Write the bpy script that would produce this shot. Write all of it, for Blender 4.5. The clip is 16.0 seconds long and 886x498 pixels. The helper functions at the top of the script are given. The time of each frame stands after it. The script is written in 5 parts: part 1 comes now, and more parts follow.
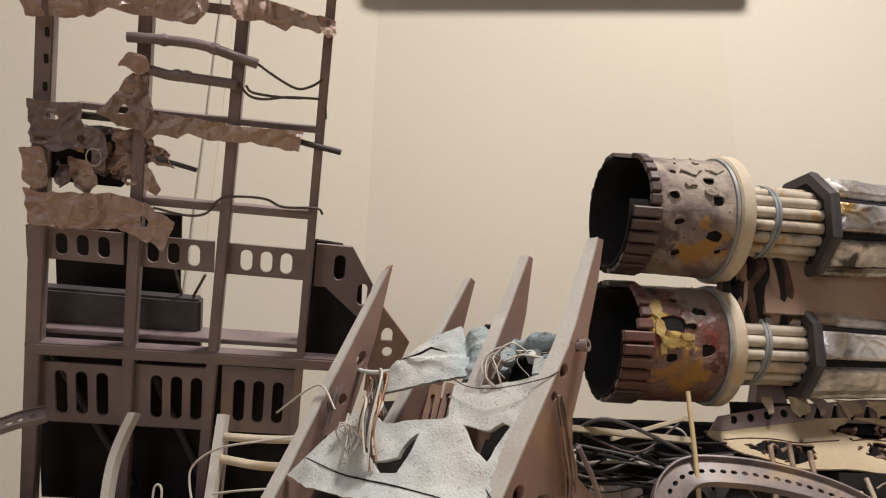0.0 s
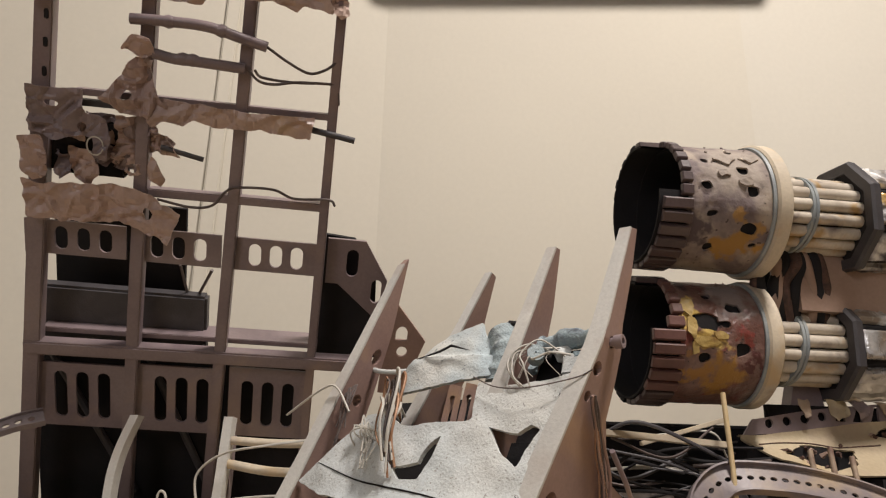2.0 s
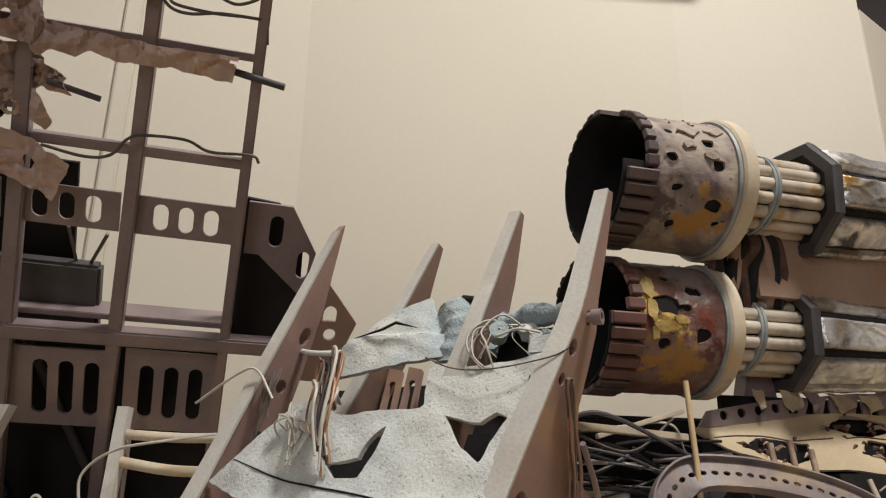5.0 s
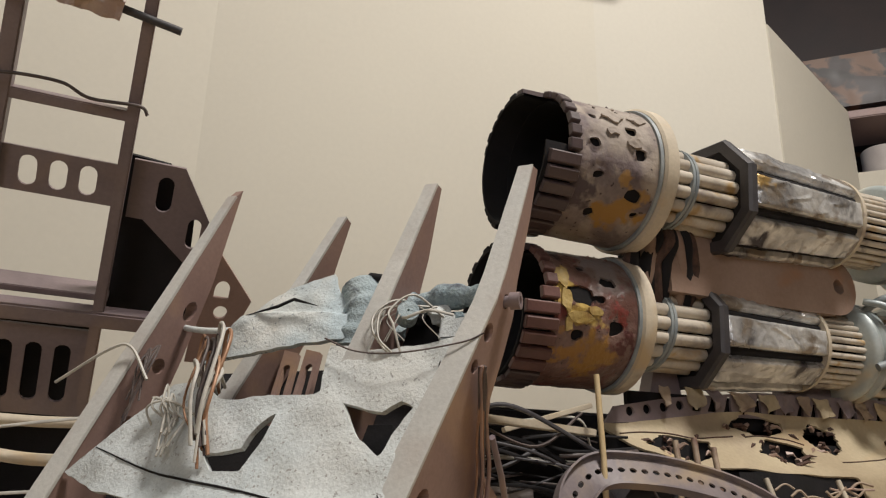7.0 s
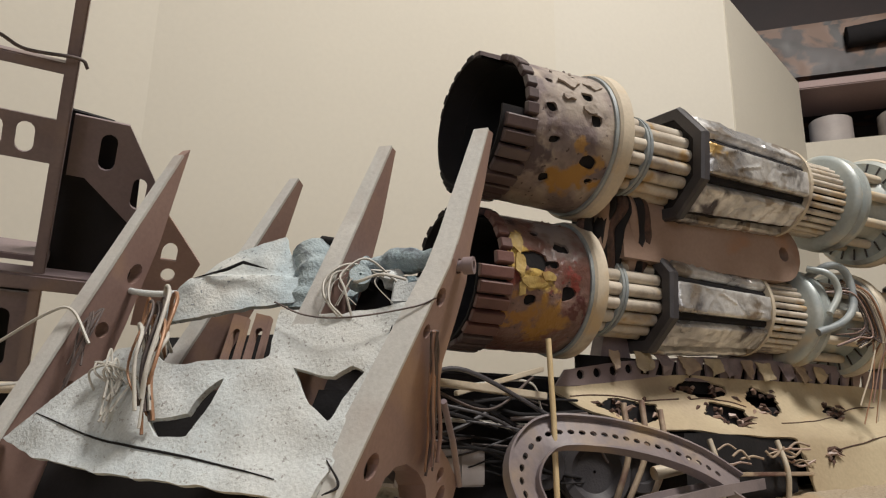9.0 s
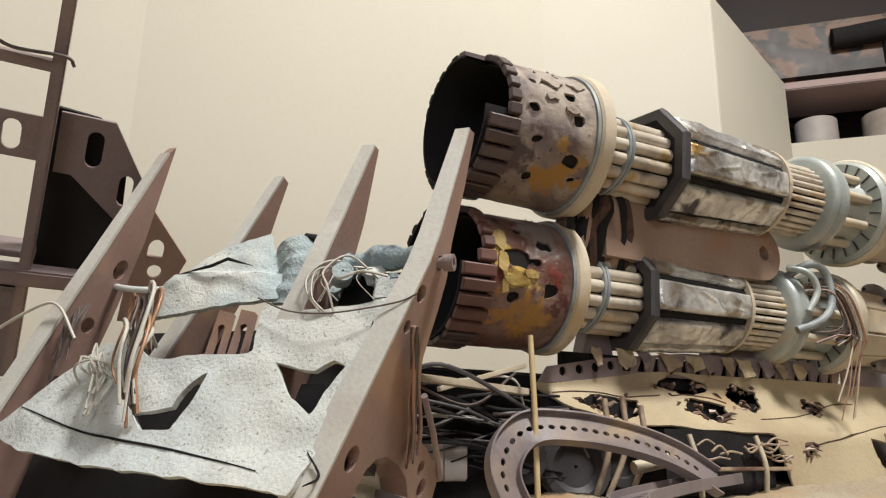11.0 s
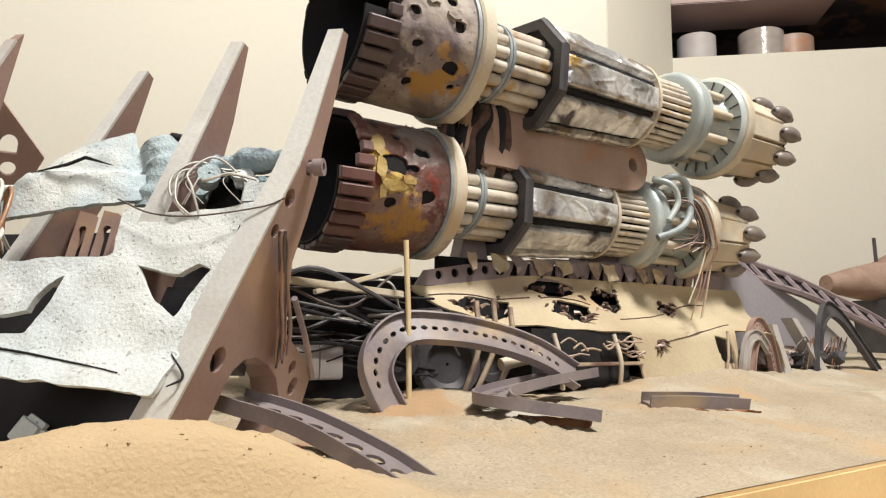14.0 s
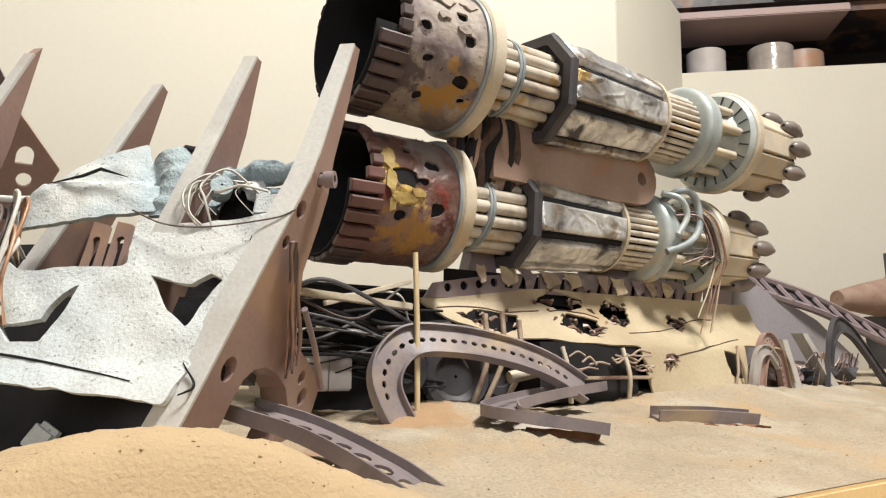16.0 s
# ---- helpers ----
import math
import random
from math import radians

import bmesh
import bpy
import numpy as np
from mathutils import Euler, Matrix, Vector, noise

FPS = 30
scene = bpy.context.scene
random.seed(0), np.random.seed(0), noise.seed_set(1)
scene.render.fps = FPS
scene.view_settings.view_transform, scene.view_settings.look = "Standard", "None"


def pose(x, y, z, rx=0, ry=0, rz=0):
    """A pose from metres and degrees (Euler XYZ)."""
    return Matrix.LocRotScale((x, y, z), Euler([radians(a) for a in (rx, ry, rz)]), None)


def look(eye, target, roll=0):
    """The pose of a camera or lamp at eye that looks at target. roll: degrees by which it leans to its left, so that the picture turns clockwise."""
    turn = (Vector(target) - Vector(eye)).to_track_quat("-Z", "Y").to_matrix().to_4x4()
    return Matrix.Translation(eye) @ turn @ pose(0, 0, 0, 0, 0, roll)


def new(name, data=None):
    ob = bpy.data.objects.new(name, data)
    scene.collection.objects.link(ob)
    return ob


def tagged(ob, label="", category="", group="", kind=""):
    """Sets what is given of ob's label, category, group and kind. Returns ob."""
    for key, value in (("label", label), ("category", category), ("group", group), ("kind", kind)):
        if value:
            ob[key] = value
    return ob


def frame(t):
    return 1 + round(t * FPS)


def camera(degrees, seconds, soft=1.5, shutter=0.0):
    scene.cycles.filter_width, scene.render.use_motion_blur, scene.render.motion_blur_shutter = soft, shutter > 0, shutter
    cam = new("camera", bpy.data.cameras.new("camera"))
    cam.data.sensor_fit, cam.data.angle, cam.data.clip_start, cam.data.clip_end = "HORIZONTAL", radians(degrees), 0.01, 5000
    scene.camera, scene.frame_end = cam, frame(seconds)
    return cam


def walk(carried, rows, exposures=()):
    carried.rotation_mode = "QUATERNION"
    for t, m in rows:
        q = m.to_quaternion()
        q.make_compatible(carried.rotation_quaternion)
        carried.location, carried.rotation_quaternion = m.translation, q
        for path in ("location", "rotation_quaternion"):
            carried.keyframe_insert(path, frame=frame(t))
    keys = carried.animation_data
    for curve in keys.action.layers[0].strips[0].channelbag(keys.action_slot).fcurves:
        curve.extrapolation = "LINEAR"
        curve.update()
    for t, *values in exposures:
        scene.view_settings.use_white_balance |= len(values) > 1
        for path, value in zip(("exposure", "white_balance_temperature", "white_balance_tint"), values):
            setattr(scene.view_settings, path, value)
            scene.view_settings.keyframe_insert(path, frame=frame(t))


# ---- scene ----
cam = camera(62.6, 16.0, 1.2)
PATH = [
    (0, (0.016, 0.021, 0.062), (-0.041, 1.927, 0.665), 1.1),
    (0.5, (0.015, 0.021, 0.062), (-0.044, 1.923, 0.675), 1.1),
    (1, (0.013, 0.031, 0.062), (-0.034, 1.937, 0.668), 1.2),
    (1.5, (0.01, 0.042, 0.062), (-0.062, 1.944, 0.676), 1.1),
    (2, (0.007, 0.048, 0.062), (-0.067, 1.949, 0.68), 1.2),
    (2.5, (0.002, 0.061, 0.062), (-0.03, 1.963, 0.681), 1.3),
    (3, (-0.002, 0.072, 0.062), (0.017, 1.975, 0.678), 1.4),
    (5.3, (-0.012, 0.11, 0.062), (0.198, 2.001, 0.681), 1.0),
    (5.5, (-0.01, 0.112, 0.063), (0.23, 2.001, 0.674), 1.4),
    (6, (-0.011, 0.12, 0.063), (0.3, 2.0, 0.672), 1.5),
    (6.5, (-0.01, 0.131, 0.064), (0.379, 1.998, 0.665), 1.5),
    (7, (-0.009, 0.137, 0.064), (0.415, 1.998, 0.664), 1.3),
    (7.5, (-0.008, 0.14, 0.064), (0.479, 2.006, 0.595), 1.1),
    (8, (-0.008, 0.139, 0.064), (0.511, 2.001, 0.579), 0.9),
    (8.5, (-0.007, 0.14, 0.065), (0.537, 1.997, 0.569), 0.8),
    (9, (-0.007, 0.14, 0.065), (0.541, 1.995, 0.572), 0.9),
    (11.5, (-0.004, 0.133, 0.063), (0.592, 1.976, 0.563), 0.9),
    (12, (-0.003, 0.134, 0.064), (0.692, 1.953, 0.521), 1.3),
    (12.5, (-0.001, 0.128, 0.063), (0.735, 1.936, 0.499), 1.2),
    (13, (0.001, 0.13, 0.063), (0.844, 1.911, 0.402), 0.5),
    (13.5, (0.001, 0.128, 0.063), (0.856, 1.907, 0.385), 0.4),
    (14, (0.002, 0.126, 0.063), (0.866, 1.912, 0.312), 0.3),
    (14.5, (0.001, 0.124, 0.062), (0.86, 1.911, 0.323), 1.0),
    (15, (0.001, 0.124, 0.062), (0.841, 1.917, 0.347), 0.7),
    (15.5, (0.0, 0.123, 0.062), (0.843, 1.915, 0.345), 1.2),
    (16, (0.001, 0.124, 0.062), (0.84, 1.916, 0.348), 0.7),
]
walk(cam, [(t, look(eye, target, roll)) for t, eye, target, roll in PATH],
     exposures=[(0.0, 0.13, 6180, 11.0), (3.0, 0.12, 6150, 10.0), (5.5, 0.03, 6050, 7.0), (8.0, -0.03, 6000, 7.0), (9.0, 0.03, 6000, 7.0),
                (11.5, 0.48, 5900, 4.0), (12.5, 0.66, 5850, 4.0), (13.5, 0.81, 5900, 4.5), (16.0, 0.81, 5900, 4.5)])

# ---- world and lamps ----
world = bpy.data.worlds.new("world")
scene.world = world
world.use_nodes = True
world.node_tree.nodes["Background"].inputs[0].default_value = (0.75, 0.78, 0.85, 1)
world.node_tree.nodes["Background"].inputs[1].default_value = 0.12


def area_lamp(name, eye, target, size, power, colour):
    data = bpy.data.lights.new(name, "AREA")
    data.shape, data.size, data.energy, data.color = "DISK", size, power, colour
    ob = new(name, data)
    ob.matrix_world = look(eye, target)
    return ob


area_lamp("ceiling_lamp_light", (0.48, -0.05, 1.45), (0.15, 0.60, 0.1), 0.30, 25.5, (1.0, 0.885, 0.775))
# Added fill from behind the camera, as if from a window.
area_lamp("window_light", (-0.7, -1.95, 0.75), (0.1, 0.5, 0.1), 0.9, 12.0, (1.0, 0.94, 0.93))


# ---- materials ----
def material(name, colours, rough=0.6, metal=0.0, scale=40.0, fine=400.0, bump=0.2, contrast=(0.3, 0.7), vary=0.0,
             stain=None, stain_scale=25.0, stain_at=(0.52, 0.66), patches=(), grain=0.14, specks=None):
    """Procedural surface: two colours mixed by coarse noise, darkened by fine grain, with optional stains of a third colour."""
    m = bpy.data.materials.new(name)
    m.use_nodes = True
    nt = m.node_tree
    bsdf = nt.nodes["Principled BSDF"]
    tex = nt.nodes.new("ShaderNodeTexCoord")
    geo = nt.nodes.new("ShaderNodeNewGeometry")

    def noise_node(s, detail=4.0, dist=0.0):
        n = nt.nodes.new("ShaderNodeTexNoise")
        n.inputs["Scale"].default_value, n.inputs["Detail"].default_value = s, detail
        n.inputs["Distortion"].default_value = dist
        nt.links.new(geo.outputs["Position"], n.inputs["Vector"])
        return n

    def ramp(src, lo, hi):
        r = nt.nodes.new("ShaderNodeMapRange")
        r.inputs["From Min"].default_value, r.inputs["From Max"].default_value = lo, hi
        nt.links.new(src, r.inputs["Value"])
        return r.outputs["Result"]

    def mix(fac, a, b, mode="MIX"):
        x = nt.nodes.new("ShaderNodeMix")
        x.data_type, x.blend_type = "RGBA", mode
        for sock, v in ((x.inputs[0], fac), (x.inputs[6], a), (x.inputs[7], b)):
            if isinstance(v, (int, float)):
                sock.default_value = v
            elif isinstance(v, tuple):
                sock.default_value = (*v, 1)
            else:
                nt.links.new(v, sock)
        return x.outputs[2]

    n1, n2 = noise_node(scale, 6.0, 0.4), noise_node(fine, 3.0)
    col = mix(ramp(n1.outputs["Fac"], *contrast), colours[0], colours[1])
    col = mix(grain, col, ramp(n2.outputs["Fac"], 0.2, 0.75), "MULTIPLY")
    for k, c in enumerate(stain or ()):
        ns = noise_node(stain_scale * (1 + 0.37 * k), 5.0, 0.8)
        ns.noise_dimensions = "4D"
        ns.inputs["W"].default_value = 3.1 + 1.7 * k
        col = mix(ramp(ns.outputs["Fac"], *stain_at), col, c)
    if specks:
        sp = noise_node(specks[0], 2.0)
        col = mix(ramp(sp.outputs["Fac"], specks[1], specks[1] + 0.05), col, specks[2])
    for k, (where, radius, c) in enumerate(patches):
        d = nt.nodes.new("ShaderNodeVectorMath")
        d.operation = "DISTANCE"
        wob = nt.nodes.new("ShaderNodeMix")
        wob.data_type = "VECTOR"
        wob.inputs[0].default_value = 0.045
        nt.links.new(geo.outputs["Position"], wob.inputs[4])
        nt.links.new(noise_node(60 + 9 * k, 6.0).outputs["Color"], wob.inputs[5])
        nt.links.new(wob.outputs[1], d.inputs[0])
        d.inputs[1].default_value = [0.955 * w + 0.045 * 0.5 for w in where]
        col = mix(ramp(d.outputs["Value"], radius * 1.2, radius * 0.75), col, c)
    if vary:
        info = nt.nodes.new("ShaderNodeObjectInfo")
        col = mix(vary, col, ramp(info.outputs["Random"], -0.6, 1.0), "MULTIPLY")
    nt.links.new(col, bsdf.inputs["Base Color"])
    rr = nt.nodes.new("ShaderNodeMapRange")
    rr.inputs["To Min"].default_value, rr.inputs["To Max"].default_value = max(0.08, rough - 0.12), min(1.0, rough + 0.12)
    nt.links.new(n1.outputs["Fac"], rr.inputs["Value"])
    nt.links.new(rr.outputs["Result"], bsdf.inputs["Roughness"])
    bsdf.inputs["Roughness"].default_value, bsdf.inputs["Metallic"].default_value = rough, metal
    b = nt.nodes.new("ShaderNodeBump")
    b.inputs["Strength"].default_value, b.inputs["Distance"].default_value = bump, 0.001
    both = nt.nodes.new("ShaderNodeMath")
    nt.links.new(n1.outputs["Fac"], both.inputs[0])
    nt.links.new(n2.outputs["Fac"], both.inputs[1])
    nt.links.new(both.outputs[0], b.inputs["Height"])
    nt.links.new(b.outputs[0], bsdf.inputs["Normal"])
    return m


BROWN = material("brown_primer", [(0.27, 0.175, 0.155), (0.36, 0.245, 0.205)], 0.45, 0, 16, 500, 0.08, stain=[(0.17, 0.11, 0.105), (0.45, 0.29, 0.17)], stain_scale=13, stain_at=(0.56, 0.78))
GREYBROWN = material("grey_brown_paint", [(0.20, 0.154, 0.167), (0.28, 0.224, 0.226)], 0.42, 0, 22, 500, 0.08, stain=[(0.38, 0.27, 0.20), (0.13, 0.10, 0.11)], stain_scale=12, stain_at=(0.56, 0.78))
# Black that stands in for shade in gaps and holes; also sooty or black parts.
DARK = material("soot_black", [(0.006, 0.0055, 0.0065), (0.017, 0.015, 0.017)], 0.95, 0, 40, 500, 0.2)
DARKGREY = material("dark_grey_plastic", [(0.045, 0.042, 0.048), (0.075, 0.07, 0.075)], 0.55, 0, 60, 800, 0.2)
CRUST = material("pale_crust", [(0.59, 0.635, 0.65), (0.72, 0.745, 0.73)], 0.9, 0, 12, 750, 0.4, stain=[(0.52, 0.60, 0.64), (0.70, 0.68, 0.62)], stain_scale=9, stain_at=(0.5, 0.8), grain=0.22, specks=(560, 0.64, (0.36, 0.36, 0.35)))
CRUSTBLUE = material("blue_grey_crust", [(0.46, 0.56, 0.61), (0.68, 0.73, 0.735)], 0.9, 0, 16, 750, 0.4, stain=[(0.36, 0.47, 0.54), (0.70, 0.70, 0.66)], stain_scale=22, stain_at=(0.52, 0.75), grain=0.22, specks=(560, 0.64, (0.28, 0.31, 0.33)))
EDGE = material("pale_rib_edge", [(0.56, 0.56, 0.54), (0.70, 0.69, 0.65)], 0.7, 0, 20, 600, 0.15, stain=[(0.46, 0.40, 0.36)], stain_scale=18, stain_at=(0.55, 0.78))
BLUEGREY = material("dusty_blue_grey_cloth", [(0.26, 0.34, 0.38), (0.46, 0.53, 0.55)], 0.85, 0, 60, 700, 0.8, stain=[(0.08, 0.09, 0.11)], stain_scale=70, stain_at=(0.56, 0.68))
FOIL = material("crumpled_brown_skin", [(0.45, 0.325, 0.285), (0.59, 0.45, 0.37)], 0.42, 0, 10, 400, 0.1, stain=[(0.27, 0.205, 0.205), (0.62, 0.46, 0.30)], stain_scale=9, stain_at=(0.54, 0.72))
NOZZLE = material("burnt_grey_nozzle", [(0.17, 0.13, 0.135), (0.30, 0.245, 0.22)], 0.75, 0, 22, 300, 0.6, contrast=(0.36, 0.66), stain=[(0.38, 0.32, 0.26), (0.09, 0.065, 0.065)], stain_scale=26, stain_at=(0.54, 0.66), patches=[((0.180, 0.506, 0.268), 0.024, (0.35, 0.30, 0.255)), ((0.182, 0.512, 0.219), 0.012, (0.36, 0.20, 0.05)), ((0.188, 0.505, 0.226), 0.008, (0.36, 0.21, 0.07)), ((0.150, 0.500, 0.222), 0.012, (0.10, 0.075, 0.08))], grain=0.3, specks=(260, 0.66, (0.07, 0.05, 0.05)))
RUSTY = material("rusty_yellow_nozzle", [(0.15, 0.07, 0.055), (0.26, 0.165, 0.14)], 0.42, 0, 26, 300, 0.9, contrast=(0.38, 0.62), stain=[(0.05, 0.03, 0.03), (0.16, 0.04, 0.035)], stain_scale=34, stain_at=(0.56, 0.66), patches=[((0.184, 0.534, 0.190), 0.017, (0.24, 0.20, 0.19)), ((0.150, 0.522, 0.174), 0.0085, (0.60, 0.43, 0.12)), ((0.166, 0.523, 0.156), 0.009, (0.58, 0.42, 0.13)), ((0.174, 0.537, 0.134), 0.013, (0.36, 0.19, 0.04)), ((0.154, 0.532, 0.136), 0.009, (0.34, 0.17, 0.04)), ((0.190, 0.527, 0.160), 0.007, (0.22, 0.05, 0.04)), ((0.193, 0.532, 0.142), 0.007, (0.10, 0.03, 0.03))], grain=0.3, specks=(260, 0.66, (0.05, 0.035, 0.035)))
TOOTH = material("red_brown_tooth", [(0.13, 0.062, 0.055), (0.20, 0.10, 0.085)], 0.45, 0, 50, 500, 0.15, vary=0.4)
TOOTHDARK = material("dark_tooth", [(0.075, 0.052, 0.055), (0.13, 0.092, 0.09)], 0.45, 0, 50, 500, 0.15, vary=0.4)
CREAM = material("cream_ring", [(0.50, 0.435, 0.34), (0.66, 0.58, 0.45)], 0.5, 0, 30, 500, 0.12, stain=[(0.34, 0.26, 0.20), (0.58, 0.44, 0.26)], stain_scale=28, stain_at=(0.56, 0.75))
ROD = material("cream_rod", [(0.46, 0.40, 0.33), (0.70, 0.64, 0.54)], 0.38, 0, 40, 500, 0.1, stain=[(0.14, 0.105, 0.10), (0.46, 0.31, 0.14)], stain_scale=36, stain_at=(0.54, 0.68))
STRAP = material("blue_grey_strap", [(0.22, 0.25, 0.27), (0.36, 0.39, 0.39)], 0.5, 0, 80, 900, 0.2)
STEEL = material("scuffed_aluminium_foil", [(0.46, 0.45, 0.45), (0.90, 0.89, 0.87)], 0.3, 0.5, 30, 220, 0.8, contrast=(0.40, 0.58), stain=[(0.06, 0.052, 0.06), (0.33, 0.28, 0.23)], stain_scale=26, stain_at=(0.56, 0.63), patches=[((0.296, 0.517, 0.258), 0.010, (0.50, 0.33, 0.12))], grain=0.3)
PALEBLUE = material("pale_blue_grey_metal", [(0.34, 0.39, 0.40), (0.52, 0.54, 0.50)], 0.4, 0.1, 24, 400, 0.12, stain=[(0.15, 0.13, 0.125), (0.58, 0.50, 0.36)], stain_scale=22, stain_at=(0.57, 0.74))
WARMBROWN = material("warm_brown_bracket", [(0.30, 0.20, 0.15), (0.46, 0.34, 0.28)], 0.45, 0, 14, 400, 0.12, stain=[(0.10, 0.06, 0.055), (0.40, 0.19, 0.09)], stain_scale=13, stain_at=(0.54, 0.72))
DECK = material("sand_yellow_deck", [(0.43, 0.345, 0.225), (0.55, 0.465, 0.31)], 0.6, 0, 12, 400, 0.2, stain=[(0.47, 0.30, 0.13), (0.30, 0.225, 0.17)], stain_scale=11, stain_at=(0.55, 0.74))
CHAR = material("charred_edge", [(0.05, 0.03, 0.025), (0.13, 0.07, 0.05)], 0.8, 0, 200, 900, 0.8)
SAND = material("sand", [(0.37, 0.30, 0.21), (0.46, 0.385, 0.28)], 0.95, 0, 14, 700, 0.6, stain=[(0.48, 0.43, 0.35), (0.40, 0.285, 0.165)], stain_scale=11, stain_at=(0.52, 0.72), grain=0.4, specks=(620, 0.66, (0.27, 0.20, 0.12)), patches=[((0.016, 0.315, 0.05), 0.085, (0.44, 0.325, 0.19)), ((0.16, 0.49, 0.03), 0.022, (0.36, 0.235, 0.13)), ((0.21, 0.465, 0.03), 0.022, (0.42, 0.38, 0.32)), ((0.075, 0.42, 0.03), 0.014, (0.34, 0.21, 0.13))])
BOARD = material("pale_wood_board", [(0.62, 0.44, 0.22), (0.72, 0.54, 0.29)], 0.55, 0, 12, 500, 0.1)
WALL = material("cream_wall_paint", [(0.585, 0.55, 0.47), (0.62, 0.585, 0.50)], 0.85, 0, 3, 150, 0.02, grain=0.04)
WALLWHITE = material("white_wall_paint", [(0.67, 0.65, 0.58), (0.70, 0.68, 0.61)], 0.85, 0, 3, 150, 0.02, grain=0.04)
# A little lighter than the cream wall, for the part right of the fold.
WALLPALE = material("pale_cream_wall_paint", [(0.595, 0.565, 0.49), (0.63, 0.60, 0.525)], 0.85, 0, 3, 150, 0.02, grain=0.04)
PALEGREY = material("pale_grey_rib_paint", [(0.36, 0.33, 0.305), (0.48, 0.45, 0.41)], 0.55, 0, 24, 500, 0.1, stain=[(0.26, 0.21, 0.18)], stain_scale=22, stain_at=(0.56, 0.76))
# The fin's own grey; on the soffit it paints in the underside's shade.
GREYTONE = material("grey_soffit_paint", [(0.30, 0.28, 0.30), (0.36, 0.33, 0.35)], 0.7, 0, 6, 300, 0.05)
STICK = material("bamboo", [(0.58, 0.44, 0.24), (0.70, 0.56, 0.33)], 0.5, 0, 60, 900, 0.1)
WIREWHITE = material("grey_white_wire", [(0.45, 0.43, 0.39), (0.6, 0.58, 0.52)], 0.5, 0, 100, 900, 0.1)
COPPER = material("copper_brown_wire", [(0.30, 0.15, 0.08), (0.42, 0.25, 0.15)], 0.45, 0.2, 150, 900, 0.1)
WIREDARK = material("dark_wire", [(0.07, 0.055, 0.055), (0.14, 0.11, 0.10)], 0.5, 0, 150, 900, 0.1)
OCHREFLAKE = material("peeling_yellow_paint", [(0.36, 0.24, 0.06), (0.50, 0.37, 0.14)], 0.5, 0, 60, 500, 0.4, stain=[(0.26, 0.14, 0.05)], stain_scale=60, stain_at=(0.55, 0.68))
TORNTAN = material("torn_tan_sheet", [(0.34, 0.25, 0.19), (0.48, 0.38, 0.26)], 0.6, 0, 30, 400, 0.3, stain=[(0.16, 0.09, 0.07)], stain_scale=40, stain_at=(0.54, 0.68))
RUST = material("flaking_rust", [(0.16, 0.065, 0.03), (0.34, 0.17, 0.08)], 0.85, 0, 60, 400, 0.9, stain=[(0.06, 0.03, 0.025)], stain_scale=70, stain_at=(0.52, 0.66))
BULB = material("grey_brown_bulb", [(0.15, 0.125, 0.115), (0.26, 0.22, 0.195)], 0.4, 0, 90, 900, 0.15)
PURPLEGREY = material("purple_grey_channel", [(0.19, 0.16, 0.17), (0.28, 0.235, 0.23)], 0.42, 0, 30, 500, 0.1, stain=[(0.38, 0.29, 0.19), (0.10, 0.085, 0.10)], stain_scale=24, stain_at=(0.56, 0.75))
# Near-black colour for the niche's ledge, rear panel and back wall.
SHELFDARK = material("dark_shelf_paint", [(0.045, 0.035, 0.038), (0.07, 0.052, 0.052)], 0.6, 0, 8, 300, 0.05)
SHELFPINK = material("pinkish_shelf_paint", [(0.36, 0.26, 0.25), (0.42, 0.31, 0.29)], 0.6, 0, 8, 300, 0.05)
# Camouflage pattern, its colours lowered to imitate the niche's weak light.
CAMO = material("camouflage_paint", [(0.035, 0.027, 0.03), (0.06, 0.045, 0.045)], 0.5, 0, 20, 300, 0.1, stain=[(0.16, 0.085, 0.05), (0.025, 0.02, 0.02)], stain_scale=9, stain_at=(0.5, 0.56))
ROLLWHITE = material("white_roll", [(0.42, 0.38, 0.37), (0.48, 0.44, 0.42)], 0.6, 0, 30, 400, 0.05, grain=0.08)
JAR = material("shiny_plastic_film", [(0.42, 0.37, 0.34), (0.58, 0.52, 0.47)], 0.15, 0.3, 30, 90, 0.8, grain=0.1)
FLOORMAT = material("wood_floor", [(0.22, 0.14, 0.08), (0.30, 0.20, 0.12)], 0.4, 0, 6, 120, 0.1)
ROCK = material("red_brown_far_model", [(0.22, 0.13, 0.10), (0.34, 0.24, 0.18)], 0.7, 0, 30, 300, 0.4)


# ---- builders ----
def frame_of(origin, right, up):
    """A pose with x along right, z along up, y pointing back."""
    a = Vector(right).normalized()
    u = Vector(up)
    u = (u - a * a.dot(u)).normalized()
    b = u.cross(a)
    m = Matrix((a, b, u)).transposed().to_4x4()
    return Matrix.Translation(origin) @ m


def thing(name, label, category, m=None, group="", kind=""):
    ob = new(name)
    ob.empty_display_size = 0.01
    ob.matrix_world = m or Matrix()
    return tagged(ob, label, category, group, kind)


